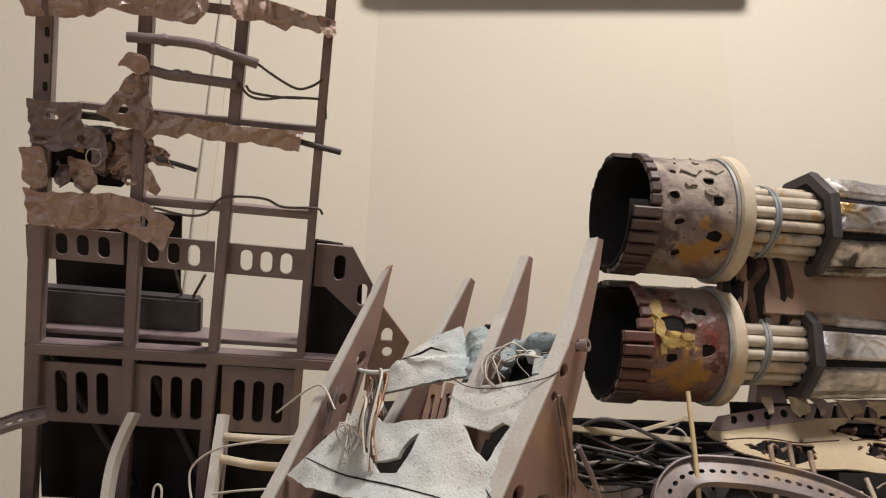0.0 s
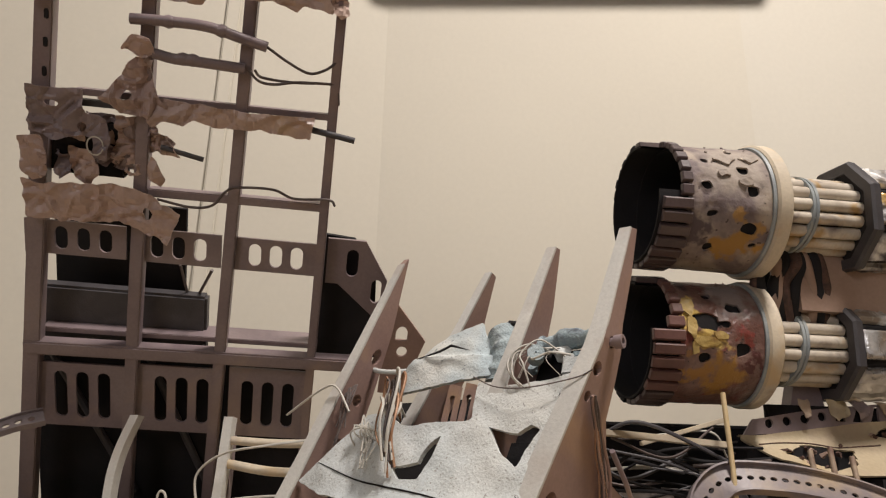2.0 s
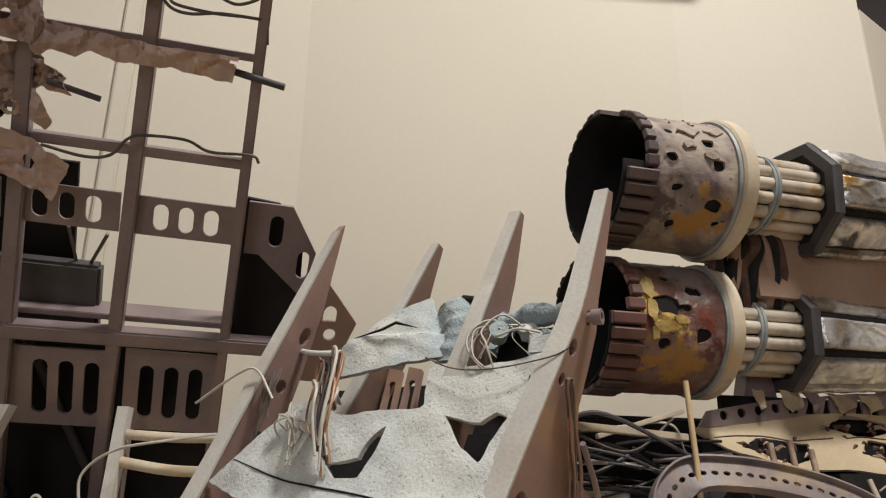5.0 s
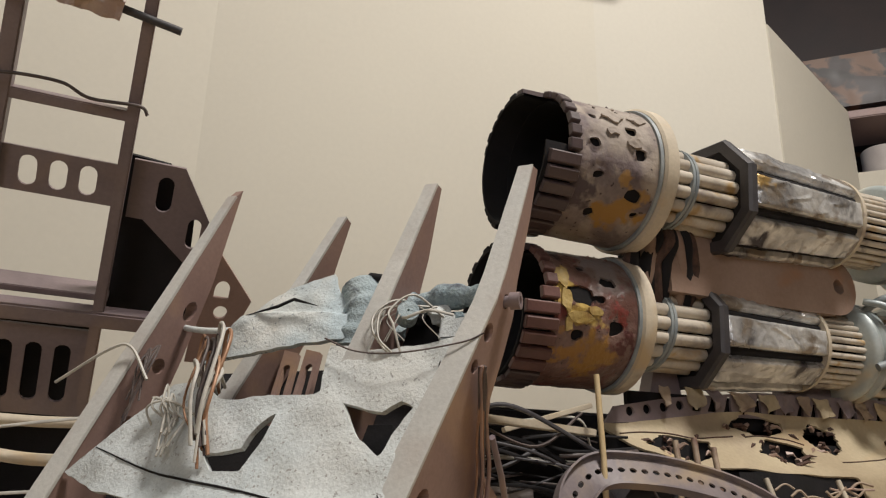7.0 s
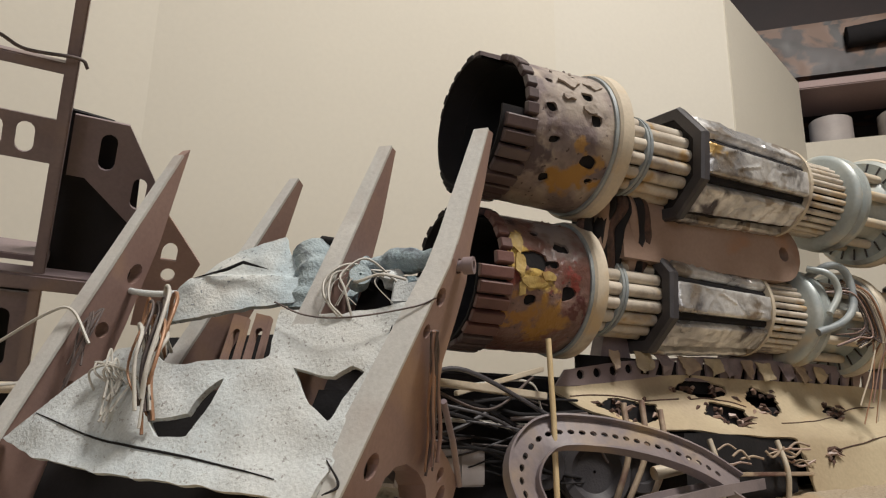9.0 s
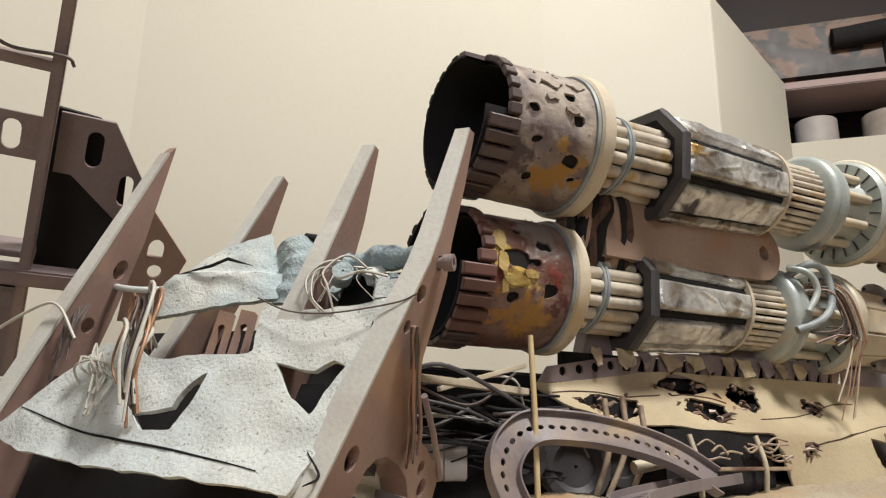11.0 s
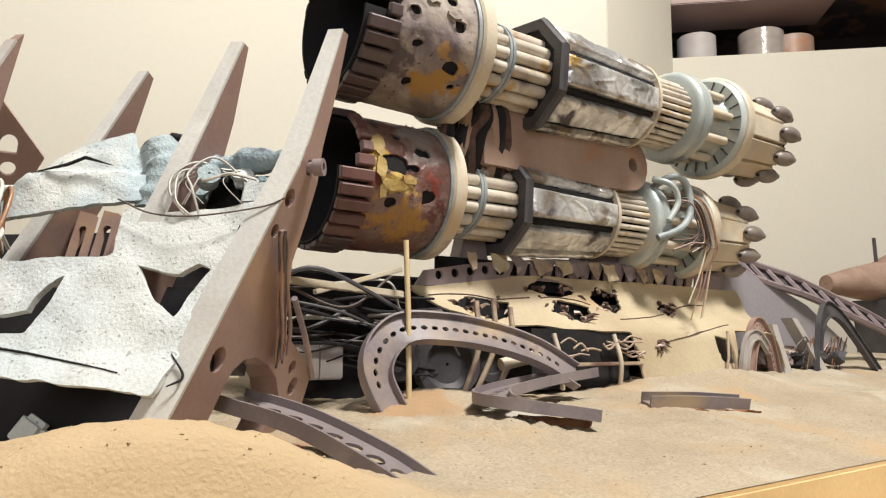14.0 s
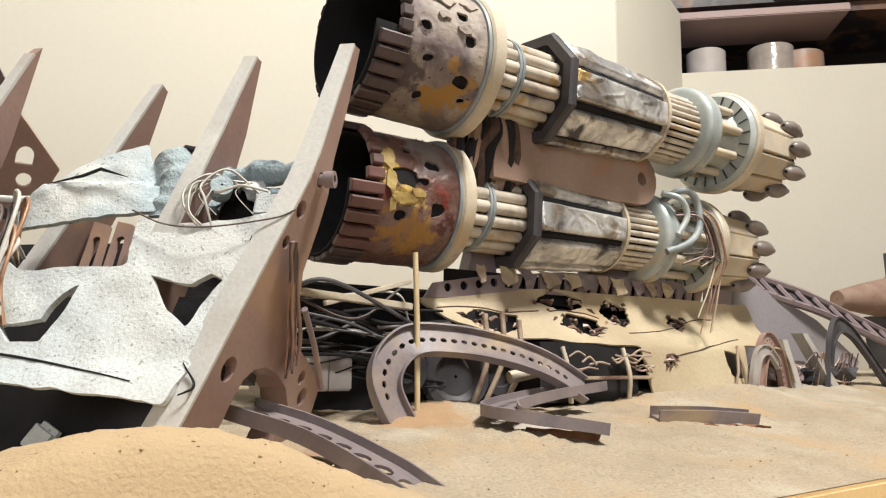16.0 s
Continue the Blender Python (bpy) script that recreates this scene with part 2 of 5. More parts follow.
def part(name, bm, mat, parent=None, label="", smooth=0.0, m=None):
    """Links a bmesh as one mesh object under a thing or under a part. smooth: angle in degrees below which edges shade smooth."""
    bmesh.ops.recalc_face_normals(bm, faces=bm.faces)
    me = bpy.data.meshes.new(name)
    if smooth:
        for f in bm.faces:
            f.smooth = True
        for e in bm.edges:
            if len(e.link_faces) == 2 and e.calc_face_angle(0) > radians(smooth):
                e.smooth = False
    bm.to_mesh(me)
    bm.free()
    me.materials.append(mat)
    ob = new(name, me)
    if parent is not None:
        ob.parent = parent
    if m is not None:
        ob.matrix_basis = m
    if label:
        ob["label"] = label
    return ob


def again(ob, m):
    """The same piece once more under the same parent, on the same mesh."""
    c = bpy.data.objects.new(ob.name.split(".")[0], ob.data)
    scene.collection.objects.link(c)
    c.parent = ob.parent
    c.matrix_basis = m
    if "label" in ob:
        c["label"] = ob["label"]
    return c


def box(x0, x1, y0, y1, z0, z1, bevel=0.0, bm=None):
    own = bm is None
    bm = bm or bmesh.new()
    r = bmesh.ops.create_cube(bm, size=1.0, matrix=Matrix.LocRotScale(((x0 + x1) / 2, (y0 + y1) / 2, (z0 + z1) / 2), None, (x1 - x0, y1 - y0, z1 - z0)))
    if bevel and own:
        bmesh.ops.bevel(bm, geom=list(bm.edges), offset=bevel, segments=2, affect="EDGES")
    return bm


def slot(x, z, w, h, n=6):
    """A rounded upright slot as a loop of points."""
    r = min(w, h) / 2
    out = []
    if h >= w:
        for k in range(n + 1):
            a = math.pi * k / n
            out.append((x + r * math.cos(a), z + h / 2 - r + r * math.sin(a)))
        for k in range(n + 1):
            a = math.pi + math.pi * k / n
            out.append((x + r * math.cos(a), z - h / 2 + r + r * math.sin(a)))
    else:
        return [(x + (q - z), z + (p - x)) for p, q in slot(x, z, h, w, n)]
    return out


def disc(x, z, r, n=14, squash=1.0):
    return [(x + r * math.cos(2 * math.pi * k / n), z + squash * r * math.sin(2 * math.pi * k / n)) for k in range(n)]


def plate(outline, holes, thick, place=None, bevel=0.0):
    """A flat plate with cut holes. The outline lies in (x, z); the plate runs from y = 0 back to y = thick, or where place(x, y, z) puts it."""
    bm = bmesh.new()
    edges = []
    for loop in [outline] + list(holes):
        vs = [bm.verts.new((x, 0, z)) for x, z in loop]
        edges += [bm.edges.new((vs[i], vs[(i + 1) % len(vs)])) for i in range(len(vs))]
    bmesh.ops.triangle_fill(bm, use_beauty=True, use_dissolve=False, edges=edges)
    ext = bmesh.ops.extrude_face_region(bm, geom=list(bm.faces))
    bmesh.ops.translate(bm, verts=[v for v in ext["geom"] if isinstance(v, bmesh.types.BMVert)], vec=(0, thick, 0))
    if place:
        for v in bm.verts:
            v.co = place(*v.co)
    return bm


def tube(points, r, sides=8, bm=None, taper=None):
    """A round rod or wire swept along points."""
    bm = bm or bmesh.new()
    pts = [Vector(p) for p in points]
    rings = []
    n0 = None
    for i, p in enumerate(pts):
        d = (pts[min(i + 1, len(pts) - 1)] - pts[max(i - 1, 0)]).normalized()
        if n0 is None:
            n0 = d.orthogonal().normalized()
        n0 = (n0 - d * d.dot(n0)).normalized()
        b = d.cross(n0)
        rr = r * (taper(i / (len(pts) - 1)) if taper else 1)
        rings.append([bm.verts.new(p + rr * (math.cos(2 * math.pi * k / sides) * n0 + math.sin(2 * math.pi * k / sides) * b)) for k in range(sides)])
    for a, b in zip(rings, rings[1:]):
        for k in range(sides):
            bm.faces.new((a[k], a[(k + 1) % sides], b[(k + 1) % sides], b[k]))
    bm.faces.new(rings[0])
    bm.faces.new(rings[-1])
    return bm


def bend(points, steps=8):
    """A smooth line through a few points (Catmull-Rom)."""
    p = [Vector(q) for q in points]
    p = [2 * p[0] - p[1]] + p + [2 * p[-1] - p[-2]]
    out = []
    for i in range(1, len(p) - 2):
        for k in range(steps):
            t = k / steps
            out.append(0.5 * (2 * p[i] + (p[i + 1] - p[i - 1]) * t + (2 * p[i - 1] - 5 * p[i] + 4 * p[i + 1] - p[i + 2]) * t * t
                              + (3 * p[i] - p[i - 1] - 3 * p[i + 1] + p[i + 2]) * t ** 3))
    out.append(p[-2])
    return out


def revolve(profile, sides=48, closed=True):
    """A turned body round the x axis: profile of (x, r); a closed profile makes a solid ring."""
    bm = bmesh.new()
    rings = [[bm.verts.new((x, r * math.cos(2 * math.pi * k / sides), r * math.sin(2 * math.pi * k / sides))) for k in range(sides)] for x, r in profile]
    pairs = list(zip(rings, rings[1:])) + ([(rings[-1], rings[0])] if closed else [])
    for a, b in pairs:
        for k in range(sides):
            bm.faces.new((a[k], a[(k + 1) % sides], b[(k + 1) % sides], b[k]))
    return bm


def inside(x, z, loop):
    hit = False
    for i in range(len(loop)):
        (x0, z0), (x1, z1) = loop[i - 1], loop[i]
        if (z0 > z) != (z1 > z) and x < (x1 - x0) * (z - z0) / (z1 - z0) + x0:
            hit = not hit
    return hit


def nearest(x, z, loops):
    best, where = 1e9, (x, z)
    for loop in loops:
        for i in range(len(loop)):
            (x0, z0), (x1, z1) = loop[i - 1], loop[i]
            dx, dz = x1 - x0, z1 - z0
            t = max(0, min(1, ((x - x0) * dx + (z - z0) * dz) / (dx * dx + dz * dz + 1e-12)))
            q = (x0 + t * dx, z0 + t * dz)
            d = (q[0] - x) ** 2 + (q[1] - z) ** 2
            if d < best:
                best, where = d, q
    return where


def ragged(loop, amount, step, seed):
    """The same loop with torn edges: more points, each moved by noise."""
    out = []
    for i in range(len(loop)):
        (x0, z0), (x1, z1) = loop[i], loop[(i + 1) % len(loop)]
        n = max(1, int(math.hypot(x1 - x0, z1 - z0) / step))
        for k in range(n):
            x, z = x0 + (x1 - x0) * k / n, z0 + (z1 - z0) * k / n
            q = noise.noise_vector(Vector((x * 160 + seed, z * 160, seed * 1.7)))
            out.append((x + q.x * amount, z + q.y * amount))
    return out


def sheet(outline, holes, cell, place, thick=0.001):
    """A thin skin of small quads inside an outline, less its holes, whose edges follow the outlines; place(x, z, depth) puts it in space."""
    loops = [outline] + list(holes)
    xs, zs = [p[0] for p in outline], [p[1] for p in outline]
    nx, nz = int((max(xs) - min(xs)) / cell) + 1, int((max(zs) - min(zs)) / cell) + 1
    verts, faces = {}, []
    for i in range(nx):
        for j in range(nz):
            x, z = min(xs) + (i + 0.5) * cell, min(zs) + (j + 0.5) * cell
            if inside(x, z, outline) and not any(inside(x, z, h) for h in holes):
                faces.append((i, j))
    kept = set(faces)
    bm = bmesh.new()

    def vert(i, j):
        if (i, j) not in verts:
            x, z = min(xs) + i * cell, min(zs) + j * cell
            if not all(c in kept for c in ((i, j), (i - 1, j), (i, j - 1), (i - 1, j - 1))):
                x, z = nearest(x, z, loops)
            verts[i, j] = (bm.verts.new(place(x, z, 0.0)), bm.verts.new(place(x, z, thick)))
        return verts[i, j]

    for i, j in faces:
        q = [vert(i, j), vert(i + 1, j), vert(i + 1, j + 1), vert(i, j + 1)]
        bm.faces.new([v[0] for v in q])
        bm.faces.new([v[1] for v in reversed(q)])
        for k, (di, dj) in enumerate(((0, -1), (1, 0), (0, 1), (-1, 0))):
            if (i + di, j + dj) not in kept:
                bm.faces.new((q[k][0], q[k][1], q[(k + 1) % 4][1], q[(k + 1) % 4][0]))
    return bm


def crumple(x, z, seed, scale=60.0, amount=0.003):
    v = Vector((x * scale + seed, z * scale, seed * 2.3))
    return amount * (noise.noise(v) + 0.6 * abs(noise.noise(v * 2.3)) + 0.35 * noise.noise(v * 5.1))


SHIP = frame_of((0, 0, 0), (0.985, 0.174, 0), (0, 0, 1))      # along the wreck, back, up
TOWER = frame_of((-0.2920, 0.5358, 0.1513), (0.983, 0.18, -0.03), (0.19, -0.56, 0.80)) @ Matrix.Scale(0.98, 4)
HULL = frame_of((0.0347, 0.380, 0.0462), (0.83, -0.56, 0), (0.32, 0.18, 0.93))


def ship(u, v, z=0.0):
    return SHIP @ Vector((u, v, z))


def step(t):
    t = max(0.0, min(1.0, t))
    return t * t * (3 - 2 * t)


def sand_z(x, y):
    v = -0.174 * x + 0.985 * y
    u = 0.985 * x + 0.174 * y
    z = 0.012 + 0.012 * step((v - 0.30) / 0.15) + 0.014 * step((v - 0.42) / 0.12) * step((u - 0.30) / 0.25) + 0.010 * step((v - 0.52) / 0.1)
    z += 0.031 * math.exp(-0.5 * (((x - 0.016) / 0.043) ** 2 + ((y - 0.325) / 0.034) ** 2))
    z += 0.010 * math.exp(-0.5 * (((u - 0.275) / 0.03) ** 2 + ((v - 0.475) / 0.025) ** 2))
    z += 0.008 * math.exp(-0.5 * (((u - 0.56) / 0.065) ** 2 + ((v - 0.480) / 0.022) ** 2))
    z += 0.0008 * noise.noise(Vector((x * 75, y * 75, 6.3))) + 0.0022 * noise.noise(Vector((x * 28, y * 28, 1.3))) + 0.0016 * noise.noise(Vector((x * 110, y * 110, 4.1))) + 0.0007 * noise.noise(Vector((x * 330, y * 330, 2.1)))
    z += 0.004 * math.exp(-0.5 * (((u - 0.262) / 0.022) ** 2 + ((v - 0.395) / 0.018) ** 2)) * (0.6 + noise.noise(Vector((x * 160, y * 160, 3.0))))
    return 0.0085 + (z - 0.0085) * step((v - 0.288) / 0.02)


# ---- room ----
def slab(name, corners, z0, z1, thick, mat, label):
    """An upright wall through the plan points, thickened away from the room."""
    bm = bmesh.new()
    front = [Vector((x, y, 0)) for x, y in corners]
    back = []
    for i, p in enumerate(front):
        d = (front[min(i + 1, len(front) - 1)] - front[max(i - 1, 0)]).normalized()
        back.append(p + thick * Vector((-d.y, d.x, 0)))
    grid = [[bm.verts.new((p.x, p.y, z)) for z in (z0, z1)] for p in front + back[::-1]]
    n = len(grid)
    for i in range(n):
        a, b = grid[i], grid[(i + 1) % n]
        bm.faces.new((a[0], b[0], b[1], a[1]))
    for k in (0, 1):
        bm.faces.new([g[k] for g in grid])
    return tagged(part(name, bm, mat), label, "wall", kind="structure")


FLOOR_Z, TOP_Z = -0.77, 1.75
slab("wall_north", [(-0.122, 1.0), (0.411, 1.0)], FLOOR_Z, TOP_Z, 0.1, WALL, "plain cream painted back wall behind the model")
slab("wall_north_2", [(0.411, 1.0), (0.709, 1.0)], FLOOR_Z, TOP_Z, 0.02, WALLPALE, "slightly paler wall end beside the niche")
slab("wall_west", [(-1.9, 0.62), (-0.122, 1.0)], FLOOR_Z, TOP_Z, 0.1, WALL, "cream painted wall meeting the back wall at a corner")
slab("wall_far_west", [(-1.9, -2.0), (-1.9, 0.62)], FLOOR_Z, TOP_Z, 0.1, WALL, "plain cream painted side wall of the room")
slab("wall_south", [(2.6, -2.0), (-1.9, -2.0)], FLOOR_Z, TOP_Z, 0.1, WALL, "plain cream painted rear wall of the room")
slab("wall_east", [(2.6, 1.9), (2.6, -2.0)], FLOOR_Z, TOP_Z, 0.1, WALL, "plain cream painted east wall of the room")
slab("wall_niche_back", [(0.9, 1.9), (2.6, 1.9)], FLOOR_Z, TOP_Z, 0.1, SHELFDARK, "near-black wall behind the niche shelves")
tagged(part("floor", box(-1.9, 2.6, -2.0, 2.0, FLOOR_Z - 0.05, FLOOR_Z), FLOORMAT), "brown wooden floor of the room", "floor", kind="structure")
tagged(part("ceiling", box(-1.9, 2.6, -2.0, 2.0, TOP_Z, TOP_Z + 0.05), WALLWHITE), "plain white painted ceiling", "ceiling", kind="structure")
NEAR, FAR, EAST = (0.7095, 0.998), (1.045, 1.209), (2.0, 0.545)
slab("wall_niche_side", [NEAR, FAR], FLOOR_Z, 0.767, 0.02, WALL, "cream side of the niche receding from the white wall end")
slab("wall_niche_front", [FAR, EAST], FLOOR_Z, 0.638, 0.03, WALL, "cream half-height wall with a ledge below the shelves")
# The soffit's grey puts the shade of its underside into the colour.
tagged(part("soffit", box(-0.118, 0.455, 0.93, 0.998, 0.802, 0.85, 0.006), GREYTONE), "overhanging soffit at the top of the wall, coloured grey as in shade", "soffit", kind="structure")

tagged(part("trim", box(-0.010, 0.010, -0.008, 0.0, FLOOR_Z, TOP_Z, 0.002), WALL, m=frame_of((-0.344, 0.9526, 0), (0.978, 0.209, 0), (0, 0, 1))), "narrow cream conduit running up the wall", "trim", kind="structure")

# Unseen frame on the solid rear wall, added to go with the fill lamp.
window = thing("window_1", "assumed white framed window, out of view behind the rear fill lamp", "window", frame_of((-0.7, -1.999, 0.75), (-1, 0, 0), (0, 0, 1)), kind="structure")
for x0, x1, z0, z1 in ((-0.55, -0.48, -0.55, 0.55), (0.48, 0.55, -0.55, 0.55), (-0.48, 0.48, 0.48, 0.55), (-0.48, 0.48, -0.55, -0.48)):
    part("window_frame", box(x0, x1, -0.03, 0.0, z0, z1, 0.004), WALLWHITE, window)
part("window_sill", box(-0.58, 0.58, -0.09, 0.0, -0.58, -0.55, 0.004), WALLWHITE, window)

# ---- table, board and sand ----
table = thing("table", "pale wooden table that carries the model base", "table", Matrix())
TAB = SHIP
part("tabletop", box(-0.75, 1.25, 0.20, 0.80, -0.045, -0.016, 0.003), BOARD, table, m=TAB)
for u, v in ((-0.70, 0.26), (1.19, 0.26), (-0.70, 0.75), (1.19, 0.75)):
    part("leg", box(u - 0.025, u + 0.025, v - 0.025, v + 0.025, FLOOR_Z, -0.045, 0.003), BOARD, table, m=TAB)
base = thing("base_board", "pale wooden base board under the sand of the model", "board", Matrix())
part("board", box(-0.62, 1.15, 0.284, 0.79, -0.016, 0.0085, 0.0015), BOARD, base, m=SHIP)


def build_sand():
    bm = bmesh.new()
    us = [-0.60 + 0.02 * i for i in range(19)] + [-0.22 + 0.0035 * i for i in range(300)] + [0.84 + 0.02 * i for i in range(16)]
    vs = [0.2855 + 0.0033 * j for j in range(90)] + [0.58 + 0.02 * j for j in range(11)]
    grid = [[None] * len(vs) for _ in us]
    for i, u in enumerate(us):
        for j, v in enumerate(vs):
            p = ship(u, v)
            grid[i][j] = bm.verts.new((p.x, p.y, sand_z(p.x, p.y) + 0.0004))
    for i in range(len(us) - 1):
        for j in range(len(vs) - 1):
            bm.faces.new((grid[i][j], grid[i + 1][j], grid[i + 1][j + 1], grid[i][j + 1]))
    return tagged(part("ground", bm, SAND, smooth=80), "fine yellow-tan sand with low dunes on the base board", "sand", kind="structure")


build_sand()


# ---- engines ----
def nozzle_shell(x0, x1, r0, r1, holes, mat, parent):
    """A thin perforated drum round the x axis; holes are (x, angle in degrees, size)."""
    rm = (r0 + r1) / 2
    loops = [ragged(disc(x, radians(a) * rm, s, 12, 0.8), s * 0.5, s * 0.5, 3.0 + k) for k, (x, a, s) in enumerate(holes)]

    def place(x, w, depth):
        a = w / rm
        t = (x - x0) / (x1 - x0)
        r = r0 + (r1 - r0) * t - depth + 0.0006 * noise.noise(Vector((x * 90, math.cos(a) * 4, math.sin(a) * 4)))
        for hx, ha, hs in holes:
            d = math.hypot(x - hx, (w - radians(ha) * rm)) / hs
            if d < 2.2:
                r -= 0.0013 * max(0, 1 - (d - 1) / 1.2) - (0.0012 if d < 1.15 and math.sin(5 * a + 70 * x) > 0 else 0)
        return Vector((x, r * math.cos(a), r * math.sin(a)))

    full = 2 * math.pi * rm
    bm = sheet([(x0, 0.0), (x1, 0.0), (x1, full), (x0, full)], loops, 0.0016, place, 0.0016)
    bmesh.ops.remove_doubles(bm, verts=bm.verts, dist=0.00005)
    return part("nozzle", bm, mat, parent, smooth=50)


def engine(name, label, m, spec):
    e = thing(name, label, "rocket engine", m)
    x0, x1, r0, r1 = spec["nozzle"]
    shell = nozzle_shell(x0 + spec["lip"], x1, r0, r1, spec["holes"], spec["mat"], e)
    # The lining's black covers both soot and the shade inside the nozzle.
    part("liner", revolve([(x0 + 0.018, r0 - 0.0036), (x1 - 0.004, r1 - 0.0036), (x1 - 0.004, 0.012), (x1 - 0.002, 0.012), (x1 - 0.002, r1 - 0.0030), (x0 + 0.018, r0 - 0.0030)]), DARK, e, "inner lining, black for soot and deep shade", 40)
    # toothed collar at the mouth
    n = spec["teeth"]
    for k in range(n):
        a = 2 * math.pi * (k + 0.5) / n
        deg = math.degrees(a) % 360
        cut = 0.0
        for lo, hi, c in spec["torn"]:
            if lo <= deg <= hi:
                cut = c
        w = math.pi * r0 / n * 0.93
        t0 = x0 + cut + 0.002 * random.random()
        bm = box(t0, x0 + 0.022, -w, w, r0 - 0.0015, r0 + 0.0028)
        for v in bm.verts:
            if v.co.z > r0 and v.co.x < x0 + 0.01:
                v.co.z -= 0.0006
            v.co.y *= 0.80 if v.co.z > r0 else 1.0
        bmesh.ops.bevel(bm, geom=list(bm.edges), offset=0.0006, segments=1, affect="EDGES")
        # Teeth on the far side are black to keep the mouth in shade.
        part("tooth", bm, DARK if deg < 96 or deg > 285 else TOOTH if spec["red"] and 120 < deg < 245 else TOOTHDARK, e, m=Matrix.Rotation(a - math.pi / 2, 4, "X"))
    lip = [(x0, r0 - 0.0016), (x0 + 0.021, r0 - 0.0016), (x0 + 0.021, r0 - 0.003), (x0, r0 - 0.003)]
    bm = revolve(lip, n * 2)
    gone = []
    for f in bm.faces:
        c = f.calc_center_median()
        deg = math.degrees(math.atan2(c.z, c.y)) % 360
        if any(lo <= deg <= hi and cut > 0.008 for lo, hi, cut in spec["torn"]):
            gone.append(f)
    bmesh.ops.delete(bm, geom=gone, context="FACES")
    # Black band carries the same shade round the mouth.
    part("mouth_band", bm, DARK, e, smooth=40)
    for k in range(16):
        a, x = radians(random.uniform(60, 150)), random.uniform(x0 + 0.03, x1 - 0.008)
        r = r0 + (r1 - r0) * (x - x0) / (x1 - x0)
        bm = bmesh.new()
        bmesh.ops.create_icosphere(bm, subdivisions=1, radius=random.uniform(0.0006, 0.0013))
        for v in bm.verts:
            v.co *= random.uniform(0.6, 1.5)
        part("burr", bm, spec["mat"], e, m=Matrix.Translation((x, r * math.cos(a), r * math.sin(a))))
    # collar ring, rods and straps
    rr = spec["ring_r"]
    part("ring", revolve([(x1 - 0.004, r1 - 0.001), (x1 - 0.004, rr - 0.0015), (x1 - 0.0025, rr), (x1 + 0.0055, rr), (x1 + 0.007, rr - 0.0015), (x1 + 0.007, 0.02), (x1 + 0.003, 0.02), (x1 + 0.003, r1 - 0.002)], 64), CREAM, e, "worn cream ring", 35)
    part("seam_band", revolve([(x1 - 0.0065, r1 - 0.001), (x1 - 0.0065, r1 + 0.0013), (x1 - 0.0045, r1 + 0.0018), (x1 - 0.0045, r1 - 0.001)], 64), STRAP, e, "blue-grey seam band", 35)
    c0, c1, rc0, rc1 = spec["cowl"]

    def rods(xa, xb, count, r_at, r_rod, label):
        rod = part("rod", tube([(xa, 0, r_at), ((xa + xb) / 2, 0, r_at), (xb, 0, r_at)], r_rod, 10), ROD, e, label, 50)
        for k in range(1, count):
            again(rod, Matrix.Rotation(2 * math.pi * k / count, 4, "X"))

    rods(x1 + 0.005, c0 + 0.004, 16, 0.0238, 0.0044, "cream painted rod")
    part("core", revolve([(x1, 0.0205), (spec["disc"], 0.0205), (spec["disc"], 0.001), (x1, 0.001)], 24), DARK, e, smooth=40)
    xs = x1 + 0.44 * (c0 - x1)
    for dx, r in ((0.0, 0.0288), (0.0042, 0.0286)):
        part("strap", revolve([(-0.0012, r - 0.003), (-0.0012, r), (0.0012, r), (0.0012, r - 0.003)], 40), STRAP, e, "blue-grey metal strap", 40, Matrix.Translation((xs + dx, 0, 0)) @ Matrix.Rotation(radians(7 - 700 * dx), 4, "Z") @ Matrix.Rotation(radians(4), 4, "Y"))
    # octagonal cowl with eight plates
    oct_ring = [(c0 - 0.001, rc0 - 0.008), (c0 - 0.001, rc0 - 0.0004), (c0 + 0.001, rc0 + 0.0012), (c0 + 0.006, rc0 + 0.0004), (c0 + 0.006, rc0 - 0.008)]
    turn = Matrix.Rotation(radians(spec["turn"]), 4, "X")
    part("cowl_collar", revolve(oct_ring, 8), DARKGREY, e, "dark grey octagonal collar", m=turn @ Matrix.Rotation(math.pi / 8, 4, "X"))
    part("cowl_body", revolve([(c0 + 0.001, rc0 * 0.87), (c1, rc1 * 0.87), (c1, 0.01), (c0 + 0.001, 0.01)], 8), DARK, e, m=turn @ Matrix.Rotation(math.pi / 8, 4, "X"))
    for k in range(8):
        seed = spec["seed"] + k * 3.7

        def place(x, w, depth):
            t = (x - c0) / (c1 - c0)
            ap = (rc0 + (rc1 - rc0) * t) * math.cos(math.pi / 8)
            half = (rc0 + (rc1 - rc0) * t) * math.sin(math.pi / 8) * 0.68
            edge = min(abs(abs(w) - 1), 0.14) / 0.14
            edge = min(edge, min(x - c0 - 0.007, c1 - x) / 0.002)
            y = w * half
            warp = Vector((x * 46 + seed, y * 46, seed)) + 0.5 * noise.noise_vector(Vector((x * 30, y * 30, seed)))
            near, far = noise.voronoi(warp)[0][:2]
            dent = 0.0022 * near - 0.0012 * max(0, 0.16 - (far - near)) / 0.16
            return Vector((x, y, ap + 0.0020 * min(1, max(0, edge)) - dent + crumple(x, y, seed, 130, 0.0003) - depth))

        bm = bmesh.new()
        nx, nw = 64, 18
